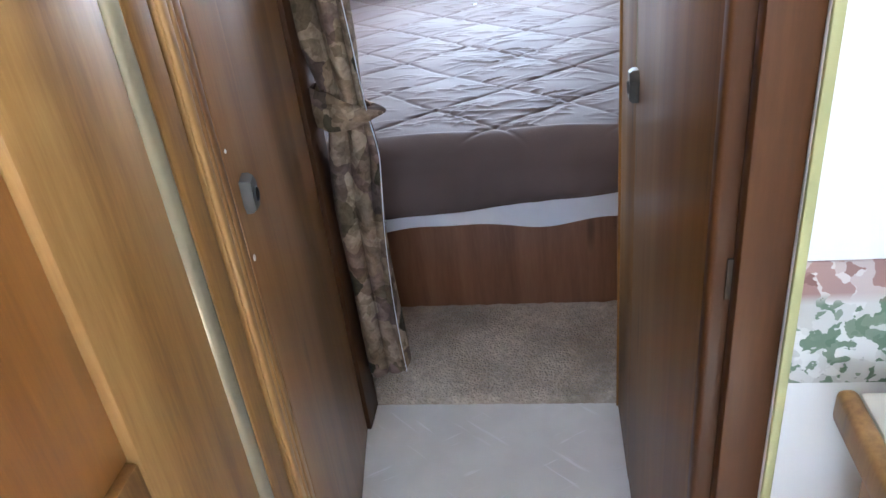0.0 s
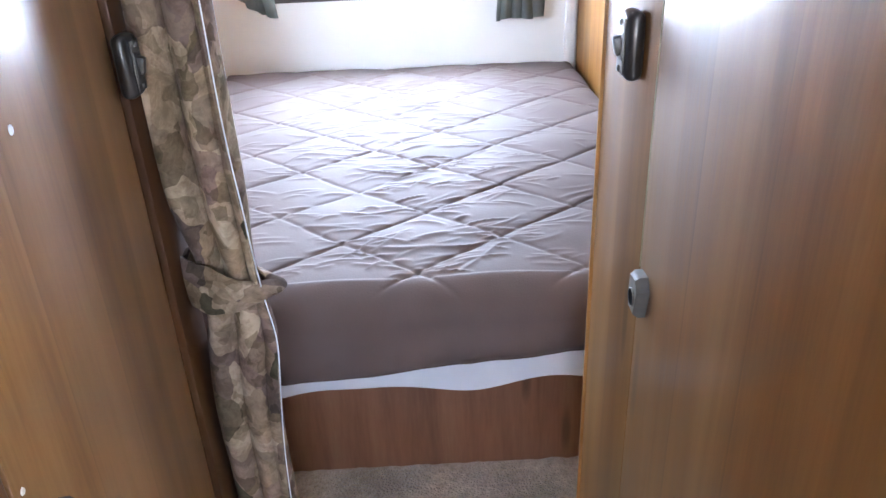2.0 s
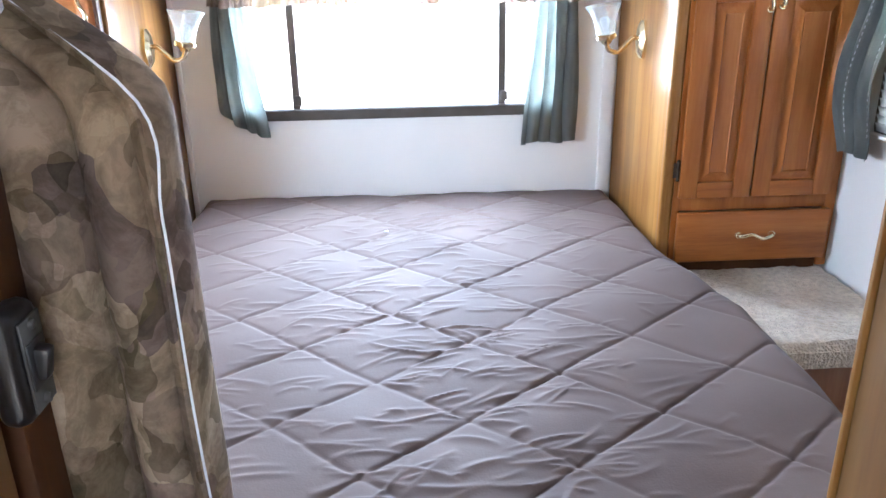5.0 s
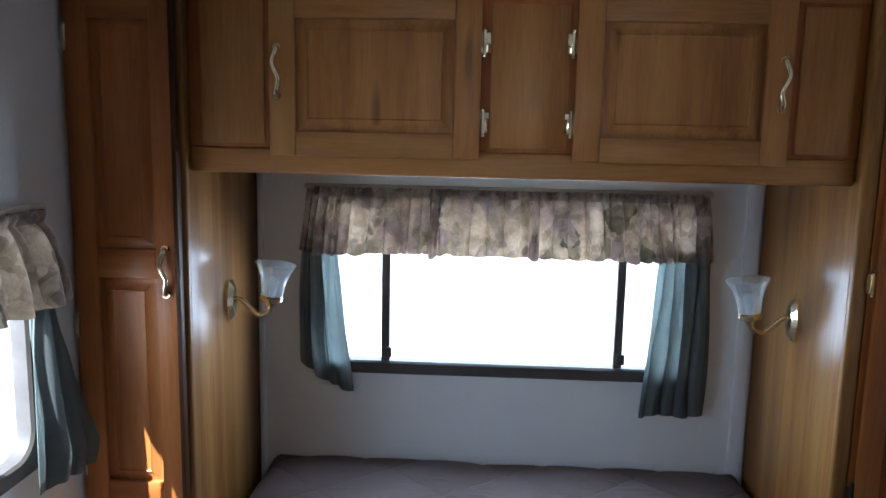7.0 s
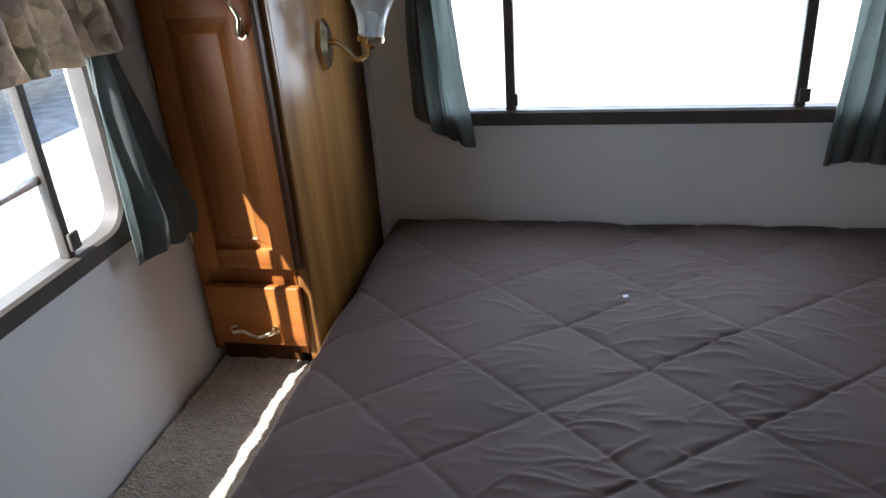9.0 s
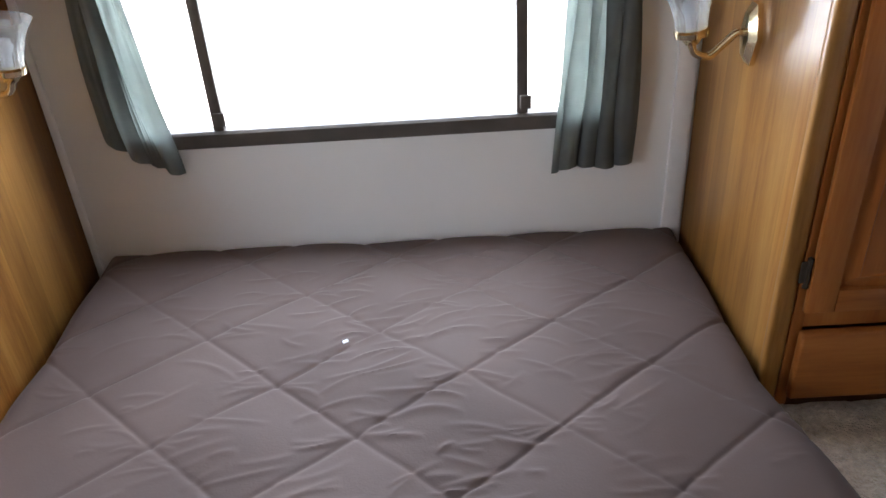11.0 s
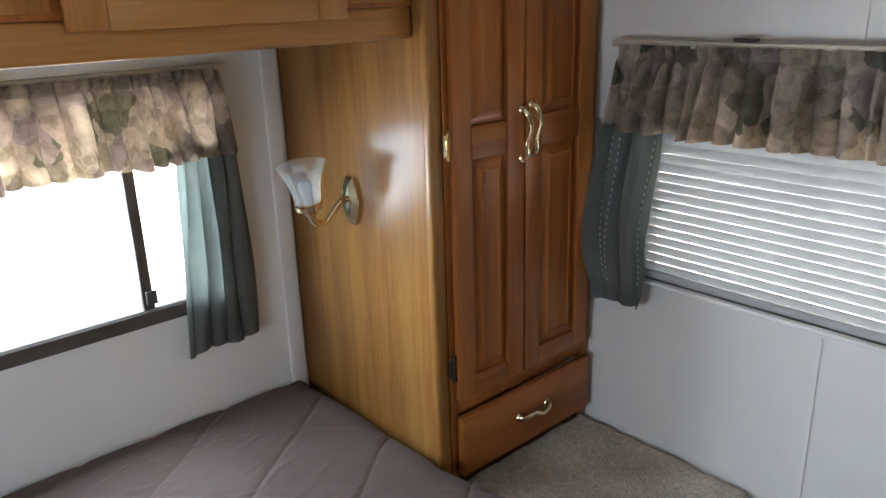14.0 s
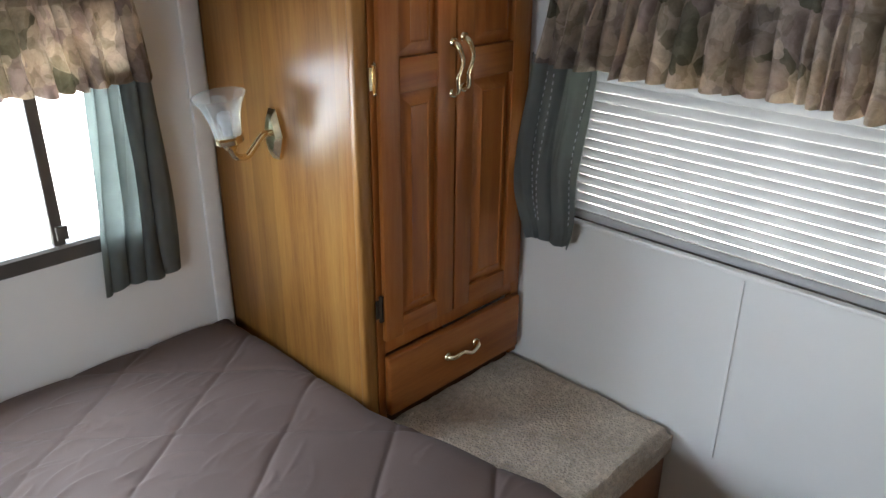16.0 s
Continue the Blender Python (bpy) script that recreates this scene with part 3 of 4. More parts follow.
def wardrobe_right():
    w = thing("wardrobe", (1.0, 3.1, BOXTOP), "honey oak wardrobe with two tall panel doors and a drawer", "wardrobe")
    x0, x1, y0 = 0.752, XR - 0.004, FACE + 0.019
    side = box(x0, y0 + 0.02, 0.40, x0 + 0.018, YB - 0.004, TOP - 0.003, 0.001)
    part("side_panel", side, OAK_SIDE, w, "light oak-grain side panel")
    part("corner_post", box(x0 - 0.006, y0, 0.40, x0 + 0.030, y0 + 0.024, TOP - 0.003, 0.008, 3), OAK_SIDE, w, "rounded light oak corner post")
    fr = box(x0 + 0.030, y0 + 0.001, BOXTOP + 0.006, x0 + 0.052, y0 + 0.021, TOP - 0.003, 0.001)
    join(fr, box(x1 - 0.03, y0 + 0.001, BOXTOP + 0.006, x1, y0 + 0.021, TOP - 0.003, 0.001))
    join(fr, box(x0 + 0.052, y0 + 0.002, 0.722, x1 - 0.03, y0 + 0.020, 0.780, 0.001))
    join(fr, box(x0 + 0.052, y0 + 0.002, 1.92, x1 - 0.03, y0 + 0.020, TOP - 0.003, 0.001))
    part("face_frame", fr, OAK, w)
    part("back", box(x0 + 0.06, YB - 0.02, BOXTOP + 0.01, x1 - 0.01, YB - 0.006, TOP - 0.01), OAK, w)
    fields = [(0.812, 1.305), (1.372, 1.88)]
    a = cabinet_door(w, 0.791, 0.766, 1.000, 1.935, FACE, fields)
    b = cabinet_door(w, 1.005, 0.766, 1.238, 1.935, FACE, fields)
    pull_handle(a, (0.989, FACE, 1.337), 0.104, True, 1)
    pull_handle(b, (1.020, FACE, 1.345), 0.104, True, 1)
    for z, m in ((1.340, BRASS), (0.848, BRASS_DARK), (1.84, BRASS)):
        butt_hinge(a, 0.785, FACE + 0.012, z, m)
    dr = part("drawer", box(0.795, FACE - 0.004, 0.569, 1.250, FACE + 0.016, 0.722, 0.005, 3), OAK_X, w, "plain oak drawer front")
    pull_handle(dr, (1.028, FACE - 0.004, 0.652), 0.100, False, 1)
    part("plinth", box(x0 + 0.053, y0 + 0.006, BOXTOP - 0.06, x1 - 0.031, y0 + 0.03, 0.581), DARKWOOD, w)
    return w


def wardrobe_left():
    w = thing("wardrobe", (-0.88, 3.1, BOXTOP), "narrow honey oak wardrobe with one tall door, sun on its drawer", "wardrobe")
    x1, x0, y0 = -0.748, XL + 0.004, FACE + 0.019
    part("side_panel", box(x1 - 0.018, y0 + 0.02, 0.36, x1, YB - 0.004, TOP - 0.003, 0.001), OAK_SIDE, w, "light oak-grain side panel")
    part("corner_post", box(x1 - 0.026, y0, 0.36, x1 + 0.006, y0 + 0.024, TOP - 0.003, 0.008, 3), OAK_SIDE, w, "rounded light oak corner post")
    fr = box(x0, y0 + 0.001, BOXTOP + 0.006, x0 + 0.022, y0 + 0.021, TOP - 0.003, 0.001)
    join(fr, box(x1 - 0.045, y0 + 0.001, BOXTOP + 0.006, x1 - 0.026, y0 + 0.021, TOP - 0.003, 0.001))
    join(fr, box(x0 + 0.022, y0 + 0.002, 0.715, x1 - 0.045, y0 + 0.020, 0.780, 0.001))
    join(fr, box(x0 + 0.022, y0 + 0.002, 1.92, x1 - 0.045, y0 + 0.020, TOP - 0.003, 0.001))
    part("face_frame", fr, OAK, w)
    d = cabinet_door(w, XL + 0.022, 0.766, -0.762, 1.935, FACE, [(0.812, 1.305), (1.372, 1.88)], stile=0.048)
    part("edge_bead", box(-0.764, FACE - 0.006, 0.766, -0.752, FACE + 0.018, 1.935, 0.004), DARKWOOD, d, "dark shadow bead")
    pull_handle(d, (-0.786, FACE, 1.323), 0.104, True, -1)
    for z in (1.19, 0.85, 1.84):
        butt_hinge(d, XL + 0.016, FACE + 0.012, z)
    dr = part("drawer", box(XL + 0.022, FACE - 0.004, 0.569, -0.764, FACE + 0.016, 0.722, 0.005, 3), OAK_X, w, "plain oak drawer front")
    pull_handle(dr, (-0.885, FACE - 0.004, 0.612), 0.100, False, 1)
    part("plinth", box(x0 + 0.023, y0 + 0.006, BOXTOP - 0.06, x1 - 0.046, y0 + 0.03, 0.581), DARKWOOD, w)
    return w


wardrobe_right()
wardrobe_left()


def overhead_cabinet():
    y0, z0 = 2.872, 1.562
    c = thing("overhead_cabinet", (0, 3.2, z0), "honey oak overhead cabinet with two panel doors above the window", "cabinet")
    x0, x1 = -0.745, 0.748
    part("bottom", box(x0, y0 + 0.022, z0, x1, YB - 0.004, z0 + 0.016, 0.001), OAK_SIDE, c)
    part("bottom_rail", box(x0, y0, z0 - 0.014, x1, y0 + 0.022, z0 + 0.045, 0.007, 3), OAK_LIT_X, c)
    part("top_rail", box(x0, y0 + 0.001, 1.94, x1, y0 + 0.022, TOP - 0.003, 0.002), OAK_X, c)
    for a, b in ((x0, -0.548), (-0.092, 0.135), (0.578, x1)):
        part("stile", box(a, y0 + 0.001, z0 + 0.045, b, y0 + 0.021, 1.94, 0.002), OAK, c)
        part("inset_panel", box(a + 0.03, y0 - 0.005, z0 + 0.054, b - 0.022, y0 + 0.001, 1.93, 0.002), OAK_LIT, c)
    part("light_strip", box(-0.42, y0 + 0.03, z0 - 0.012, 0.36, y0 + 0.055, z0 - 0.001, 0.003), ALU, c, "shiny aluminium strip under the cabinet")
    part("inner_back", box(x0, YB - 0.012, z0 + 0.016, x1, YB - 0.006, TOP - 0.004), OAK, c)
    d1 = cabinet_door(c, -0.555, z0 + 0.028, -0.084, 1.95, y0 - 0.020, [(1.645, 1.893)], stile=0.058, mat=OAK_LIT)
    d2 = cabinet_door(c, 0.124, z0 + 0.028, 0.588, 1.95, y0 - 0.020, [(1.645, 1.893)], stile=0.058, mat=OAK_LIT)
    pull_handle(d1, (-0.536, y0 - 0.020, 1.775), 0.104, True, -1)
    pull_handle(d2, (0.566, y0 - 0.020, 1.765), 0.104, True, 1)
    for z in (1.672, 1.845):
        butt_hinge(d1, -0.077, y0 - 0.006, z)
        butt_hinge(d2, 0.117, y0 - 0.006, z)
    return c


overhead_cabinet()


# ---------------------------------------------------------------- bed
STEP_X, STEP_Y = 0.182, 0.1505


def stitch_place(x, y):
    xs = x - 0.08 * (y - 1.952) - 0.109
    return xs / STEP_X + (y - 1.952) / STEP_Y, xs / STEP_X - (y - 1.952) / STEP_Y


def make_wrinkles():
    """Short pinched folds: fans at the stitch crossings, gathers lying across the bed between them."""
    rnd = random.Random(21)
    out = []
    for i in range(-8, 14):
        for j in range(-14, 9):
            xs, dy = STEP_X * (i + j), STEP_Y * (i - j)
            y = 1.952 + dy
            x = xs + 0.08 * dy + 0.109
            if not (-0.75 < x < 0.8 and 1.58 < y < 3.36):
                continue
            mid = math.exp(-((x - 0.06) / 0.36) ** 2)
            for k in range(3 + int(4 * mid)):
                g = rnd.uniform(-0.75, 0.75) + (math.pi if rnd.random() < 0.5 else 0)
                n = rnd.uniform(0.04, 0.12)
                r0 = rnd.uniform(0.006, 0.02)
                out.append((x + math.cos(g) * (r0 + n / 2), y + math.sin(g) * 0.6 * (r0 + n / 2), math.atan2(math.sin(g) * 0.6, math.cos(g)), n, rnd.uniform(0.0024, 0.0048) * (0.5 + 0.5 * mid), rnd.uniform(0.007, 0.012), rnd.uniform(-1.5, 1.5)))
    for k in range(520):
        x, y = rnd.gauss(0.08, 0.36), rnd.uniform(1.66, 3.30)
        if not -0.66 < x < 0.72:
            continue
        mid = math.exp(-((x - 0.06) / 0.40) ** 2)
        out.append((x, y, rnd.gauss(0.10, 0.32), rnd.uniform(0.04, 0.18), rnd.uniform(0.0020, 0.0055) * (0.4 + 0.6 * mid), rnd.uniform(0.008, 0.015), rnd.uniform(-1.2, 1.2)))
    cells = {}
    for w in out:
        n = w[3] / 2 + 0.02
        for a in range(int(math.floor((w[0] - n) * 10)), int(math.floor((w[0] + n) * 10)) + 1):
            for b in range(int(math.floor((w[1] - n) * 10)), int(math.floor((w[1] + n) * 10)) + 1):
                cells.setdefault((a, b), []).append((w[0], w[1], math.cos(w[2]), math.sin(w[2]), w[3] / 2, w[4], w[5], w[6]))
    return cells


WRINKLES = make_wrinkles()


def quilt_height(x, y):
    """Flat-filled diamonds between narrow stitched creases, with many small pinched folds."""
    u, v = stitch_place(x, y)
    u += 0.05 * noise.noise((x * 3, y * 3, 2.0)) + 0.012 * noise.noise((x * 19, y * 19, 1.0))
    v += 0.05 * noise.noise((x * 3, y * 3, 6.0)) + 0.012 * noise.noise((x * 19, y * 19, 5.0))
    a = abs(u / 2 - round(u / 2)) * 2
    b = abs(v / 2 - round(v / 2)) * 2
    da = 0.0050 * (0.75 + 0.5 * noise.noise((x * 5, y * 5, 11.0)))
    puff = -da * math.exp(-(a * 21) ** 1.3) - da * math.exp(-(b * 21) ** 1.3) + 0.006 * math.sin(math.pi * min(a, 1) / 2) * math.sin(math.pi * min(b, 1) / 2)
    fold = 0.0
    for wx, wy, c, s, n, h, w, bend in WRINKLES.get((int(math.floor(x * 10)), int(math.floor(y * 10))), ()):
        p = ((x - wx) * c + (y - wy) * s) / n
        if -1 < p < 1:
            q = ((y - wy) * c - (x - wx) * s - bend * n * (p * p - 0.3) * 0.25) / w
            if -1.6 < q < 1:
                prof = (1 - q) ** 1.4 if q > 0 else (1 + q / 1.6) ** 2
                fold = max(fold, h * (1 - p * p) * prof)
    big = noise.noise((x * 4.1, y * 4.6, 9.3))
    return 0.012 + puff + fold + 0.007 * big


def bed():
    b = thing("bed", (0.03, 2.5, 0.0), "double bed on a brown wooden base filling the alcove", "bed")
    base = part("base", box(-0.64, 1.735, 0.004, 0.70, YB - 0.03, 0.36, 0.004), BEDWOOD, b, "reddish brown laminate bed base")
    part("mattress", box(-0.66, 1.615, 0.362, 0.715, YB - 0.025, 0.585, 0.045, 4), SHEET, b, "pale fabric mattress")

    def under(u, v):
        x = -0.66 + u * 1.375
        return (x, 1.592 + 0.012 * math.sin(u * 19) * v + 0.01 * noise.noise((u * 9, v * 2, 0)),
                0.56 - v * (0.188 + 0.018 * noise.noise((u * 5, 2.2, 0)) + 0.004 * math.sin(u * 31)))

    part("sheet", sheet(90, 14, under, 0.004), SHEET, b, "white sheet hanging below the quilt")
    return b


def duvet():
    d = thing("quilt", (0.03, 2.4, 0.6), "brown satin quilt with diamond stitching spread over the bed", "bedding")
    X0, X1, Y0, Y1, TOPZ, R = -0.722, 0.735, 1.555, YB - 0.012, 0.604, 0.075

    def right_edge(y):
        """The cloth spills a little over the ledge and is held in by the wardrobe."""
        return X1 + 0.105 * min(1.0, max(0.0, (2.81 - y) / 0.42))

    def edge(x, y):
        """Rounded shoulders: how far the cloth has sunk towards an edge."""
        f = 0.0
        held = 1.0 - 0.6 * min(1.0, max(0.0, (y - 2.45) / 0.3))  # pushed up against the wardrobe's flank
        for e, w in ((x - X0, 1.0), (right_edge(y) - x, held), (Y1 - y, 0.18)):
            if e < R:
                f = max(f, w * (R - math.sqrt(max(0.0, R * R - (R - e) ** 2))))
        return f

    def cover(u, v):
        """One cloth: up the front fall, round the shoulder, over the top."""
        x1 = right_edge(Y0)
        x = X0 + u * (x1 - X0)
        low = 0.376 + 0.136 * u + 0.010 * noise.noise((u * 6, 0.4, 0))
        zc = TOPZ + 0.021 - R
        arc = R * math.pi / 2
        f = 0.20
        if v < 0.12:
            q = v / 0.12
            hang = 1 - q
            fold = (0.008 * noise.noise((x * 9, hang * 1.3, 2)) + 0.004 * noise.noise((x * 23, hang * 2.0, 8))) * hang
            side = 0.06 * hang * hang * (1 - hang)
            return (x + 0.006 * noise.noise((x * 6, Y0 * 6, 4)), Y0 - fold - side, low + (zc - low) * q - max(0.0, edge(x, 2.2)) * 0.3)
        if v < 0.17:
            g = (v - 0.12) / 0.05 * math.pi / 2
            y = Y0 + R * (1 - math.cos(g))
            k = math.sin(g)
            h = (quilt_height(x, y) - 0.012) * k ** 6
            return (x + 0.006 * noise.noise((x * 6, y * 6, 4)), y - h * math.cos(g), zc + R * math.sin(g) + h * k - edge(x, 2.2) * (0.3 + 0.7 * k))
        w = (v - 0.17) / 0.83
        y = Y0 + R + w * (Y1 - Y0 - R)
        x1 = right_edge(y)
        x = X0 + u * (x1 - X0)
        sag = 0.015 + 0.032 * (y - Y0) / (Y1 - Y0)
        z = TOPZ + sag * 0.6 + quilt_height(x, y) - edge(x, y) - 0.003 * (1 - w)
        return (x + 0.006 * noise.noise((x * 6, y * 6, 4)), y + 0.012 * noise.noise((x * 5, y * 3, 7)) * (1 if w > 0.9 else 0.4 * min(1, w * 6)), z)

    part("cover", sheet(430, 600, cover), DUVET, d)
    hem = [cover(k / 60, 0.0) for k in range(61)]
    part("hem", tube([(a, b + 0.004, c) for a, b, c in hem], 0.005, 8), DUVET, d)
    for xe, s, zl in ((X0, -1, 0.40), (right_edge(Y0), 1, 0.43)):
        def fall(u, v, xe=xe, s=s, zl=zl):
            y = Y0 + u * (2.74 - Y0)
            xs = xe if s < 0 else right_edge(y)
            foot = zl if s < 0 or y < 2.33 else BOXTOP + 0.006
            z0 = TOPZ + 0.01 + quilt_height(xs, y) - R
            return (xs + s * (0.012 * noise.noise((y * 8, v * 2, 3)) * v + 0.014 * math.sin(v * 2.6)), y, z0 + 0.006 + (foot - z0) * v)
        part("side_fall", sheet(110, 16, fall, 0.006), DUVET, d)
    return d


bed()
duvet()


# ---------------------------------------------------------------- carpeted ledges beside the bed
def ledge(name, x0, x1, y0, top, label, seed):
    t = thing(name, ((x0 + x1) / 2, 2.6, 0.0), label, "ledge")
    part("carpet_top", carpet_pad(x0, y0, x1, FACE + 0.03, top, seed=seed), CARPET, t)

    def face(u, v):
        return (x0 + u * (x1 - x0), y0 + 0.002 + 0.004 * noise.noise((u * 20, v * 20, seed)), top - 0.024 - v * 0.045)
    part("carpet_lip", sheet(40, 10, face, 0.004), CARPET, t)
    part("front_panel", box(x0 + 0.002, y0 + 0.010, 0.014, x1 - 0.002, y0 + 0.024, top - 0.062, 0.002), BEDWOOD, t, "reddish brown laminate front")
    part("core", box(x0 + 0.004, y0 + 0.026, 0.003, x1 - 0.004, YB - 0.02, top - 0.035), BEDWOOD, t)
    return t


ledge("ledge", 0.722, XR - 0.003, 2.352, BOXTOP, "carpet-covered storage ledge between bed and side wall", 2.0)
ledge("ledge", XL + 0.003, -0.672, 1.75, 0.512, "carpet-covered storage ledge under the side window", 6.0)


# ---------------------------------------------------------------- sconces
def sconce(x, y, z, s):
    """A brass wall arm with a ribbed bell shade. s is the way out of the panel along x."""
    t = thing("wall_sconce", (x, y, z), "brass wall sconce with a ribbed glass bell shade, unlit", "wall lamp", "bedside sconces")
    plate = bmesh.new()
    rings = []
    for r, d in ((1.0, 0.0), (1.0, 0.010), (0.66, 0.022), (0.30, 0.023)):
        rings.append([plate.verts.new((d, 0.030 * r * cy, 0.056 * r * cz)) for cy, cz in ((-0.45, -1), (0.45, -1), (1.08, 0.0), (0.45, 1), (-0.45, 1), (-1.08, 0.0))])
    for a, b in zip(rings, rings[1:]):
        for k in range(6):
            plate.faces.new((a[k], a[(k + 1) % 6], b[(k + 1) % 6], b[k]))
    plate.faces.new(rings[-1])
    plate.transform(pose(x, y, z, 0, 0, 0 if s > 0 else 180))
    part("wall_plate", plate, BRASS, t)
    ax = lambda d, h: (x + s * d, y, z + h)
    part("arm", tube([ax(0.012, 0.0), ax(0.035, 0.004), ax(0.06, -0.018), ax(0.082, -0.036), ax(0.108, -0.030), ax(0.118, -0.008)], 0.0074), BRASS, t)
    m = pose(x + s * 0.118, y, z, 0, 8 * s, 0)
    part("cup", lathe([(0.001, -0.012), (0.012, -0.012), (0.020, 0.0), (0.031, 0.004), (0.032, 0.014), (0.028, 0.018), (0.001, 0.018)], 20, m=m), BRASS, t)
    prof = []
    for k in range(15):
        h = k / 14
        prof.append((0.027 + 0.010 * h + 0.018 * h ** 3, 0.016 + 0.088 * h))
    bm = bmesh.new()
    rings = []
    for r, h in prof + [(r - 0.0025, h) for r, h in reversed(prof)]:
        rings.append([bm.verts.new(((r + 0.0012 * (k % 2)) * math.cos(2 * math.pi * k / 48), (r + 0.0012 * (k % 2)) * math.sin(2 * math.pi * k / 48), h)) for k in range(48)])
    for a, b in zip(rings, rings[1:]):
        for k in range(48):
            bm.faces.new((a[k], a[(k + 1) % 48], b[(k + 1) % 48], b[k]))
    bm.transform(m)
    shade = part("shade", bm, LAMP_GLASS, t, "ribbed clear glass bell shade")
    shade.visible_shadow = False
    part("bulb", lathe([(0.001, 0.016), (0.010, 0.018), (0.010, 0.036), (0.016, 0.052), (0.012, 0.066), (0.001, 0.070)], 16, m=m), SHEET, t, "small unlit bulb")
    knob = turned(lathe([(0.001, -0.005), (0.006, -0.004), (0.007, 0.002), (0.001, 0.006)], 12), pose(x + s * 0.014, y, z + 0.036, 0, 90 * s, 0))
    part("knob", knob, BRASS, t)
    return t


sconce(0.752, 3.112, 1.186, -1)
sconce(-0.748, 3.112, 1.192, 1)


# ---------------------------------------------------------------- curtains
def valance(name, axis, at, sign, u0, u1, ztop, zbot, seed, label):
    """A gathered floral valance on a rod. axis: the way it runs; sign points into the room."""
    mid = ((u0 + u1) / 2, at, zbot) if axis == "x" else (at, (u0 + u1) / 2, zbot)
    t = thing(name, mid, label, "valance")

    def pt(u, d, z):
        return (u, at + sign * d, z) if axis == "x" else (at + sign * d, u, z)
    L = u1 - u0
    n = int(L / 0.034)
    rnd = random.Random(seed)
    widths = [rnd.uniform(0.45, 1.7) for _ in range(n)]
    tot = sum(widths)
    cuts = [0.0]
    for w in widths:
        cuts.append(cuts[-1] + w / tot)
    amp = [rnd.uniform(0.35, 1.3) for _ in range(n)]
    drop = [rnd.uniform(-0.005, 0.007) for _ in range(n)]

    def place(a, v):
        k = max(i for i in range(n) if cuts[i] <= min(a, 0.99999))
        f = (a - cuts[k]) / (cuts[k + 1] - cuts[k])
        head = math.exp(-((v - 0.13) / 0.05) ** 2)
        fold = abs(math.sin(math.pi * f)) ** 0.5 * amp[k]
        d = 0.034 + 0.008 * math.sin(math.pi * min(1, v * 1.4)) + fold * (0.017 + 0.045 * v) * (1 - 0.5 * head) + 0.010 * max(0.0, 0.12 - v) / 0.12 * (0.5 + 0.5 * math.sin(a * L * 260 + 3 * noise.noise((a * 30, 0, seed)))) + 0.009 * noise.noise((a * L * 26 + 1.5 * v, v * 2.2, seed))
        zz = ztop + (zbot + drop[k] * math.sin(math.pi * f) - ztop) * v + 0.004 * noise.noise((a * 60, 0, seed)) * (1 if v < 0.05 else 0)
        ends = min(1.0, min(a, 1 - a) * L / 0.03)
        flare = (a - 0.5) * 0.05 * v + 0.006 * noise.noise((a * L * 14, v * 1.5, seed + 9)) * v
        return pt(u0 + a * L + flare, d * (0.35 + 0.65 * ends) , zz)
    part("cloth", sheet(n * 9, 22, place, 0.0025), FLORAL, t, "gathered floral print cotton")
    lo, hi = pt(u0 - 0.006, 0.016, ztop - 0.006), pt(u1 + 0.006, 0.040, ztop + 0.008)
    part("rod", box(*[min(a, b) for a, b in zip(lo, hi)], *[max(a, b) for a, b in zip(lo, hi)], 0.003), ROD, t, "flat cream curtain rail")
    for u in (u0 + 0.02, (u0 + u1) / 2, u1 - 0.02):
        lo, hi = pt(u - 0.008, 0.0005, ztop - 0.022), pt(u + 0.008, 0.0155, ztop - 0.004)
        part("bracket", box(*[min(a, b) for a, b in zip(lo, hi)], *[max(a, b) for a, b in zip(lo, hi)], 0.002), TRIM_WHITE, t)
    return t


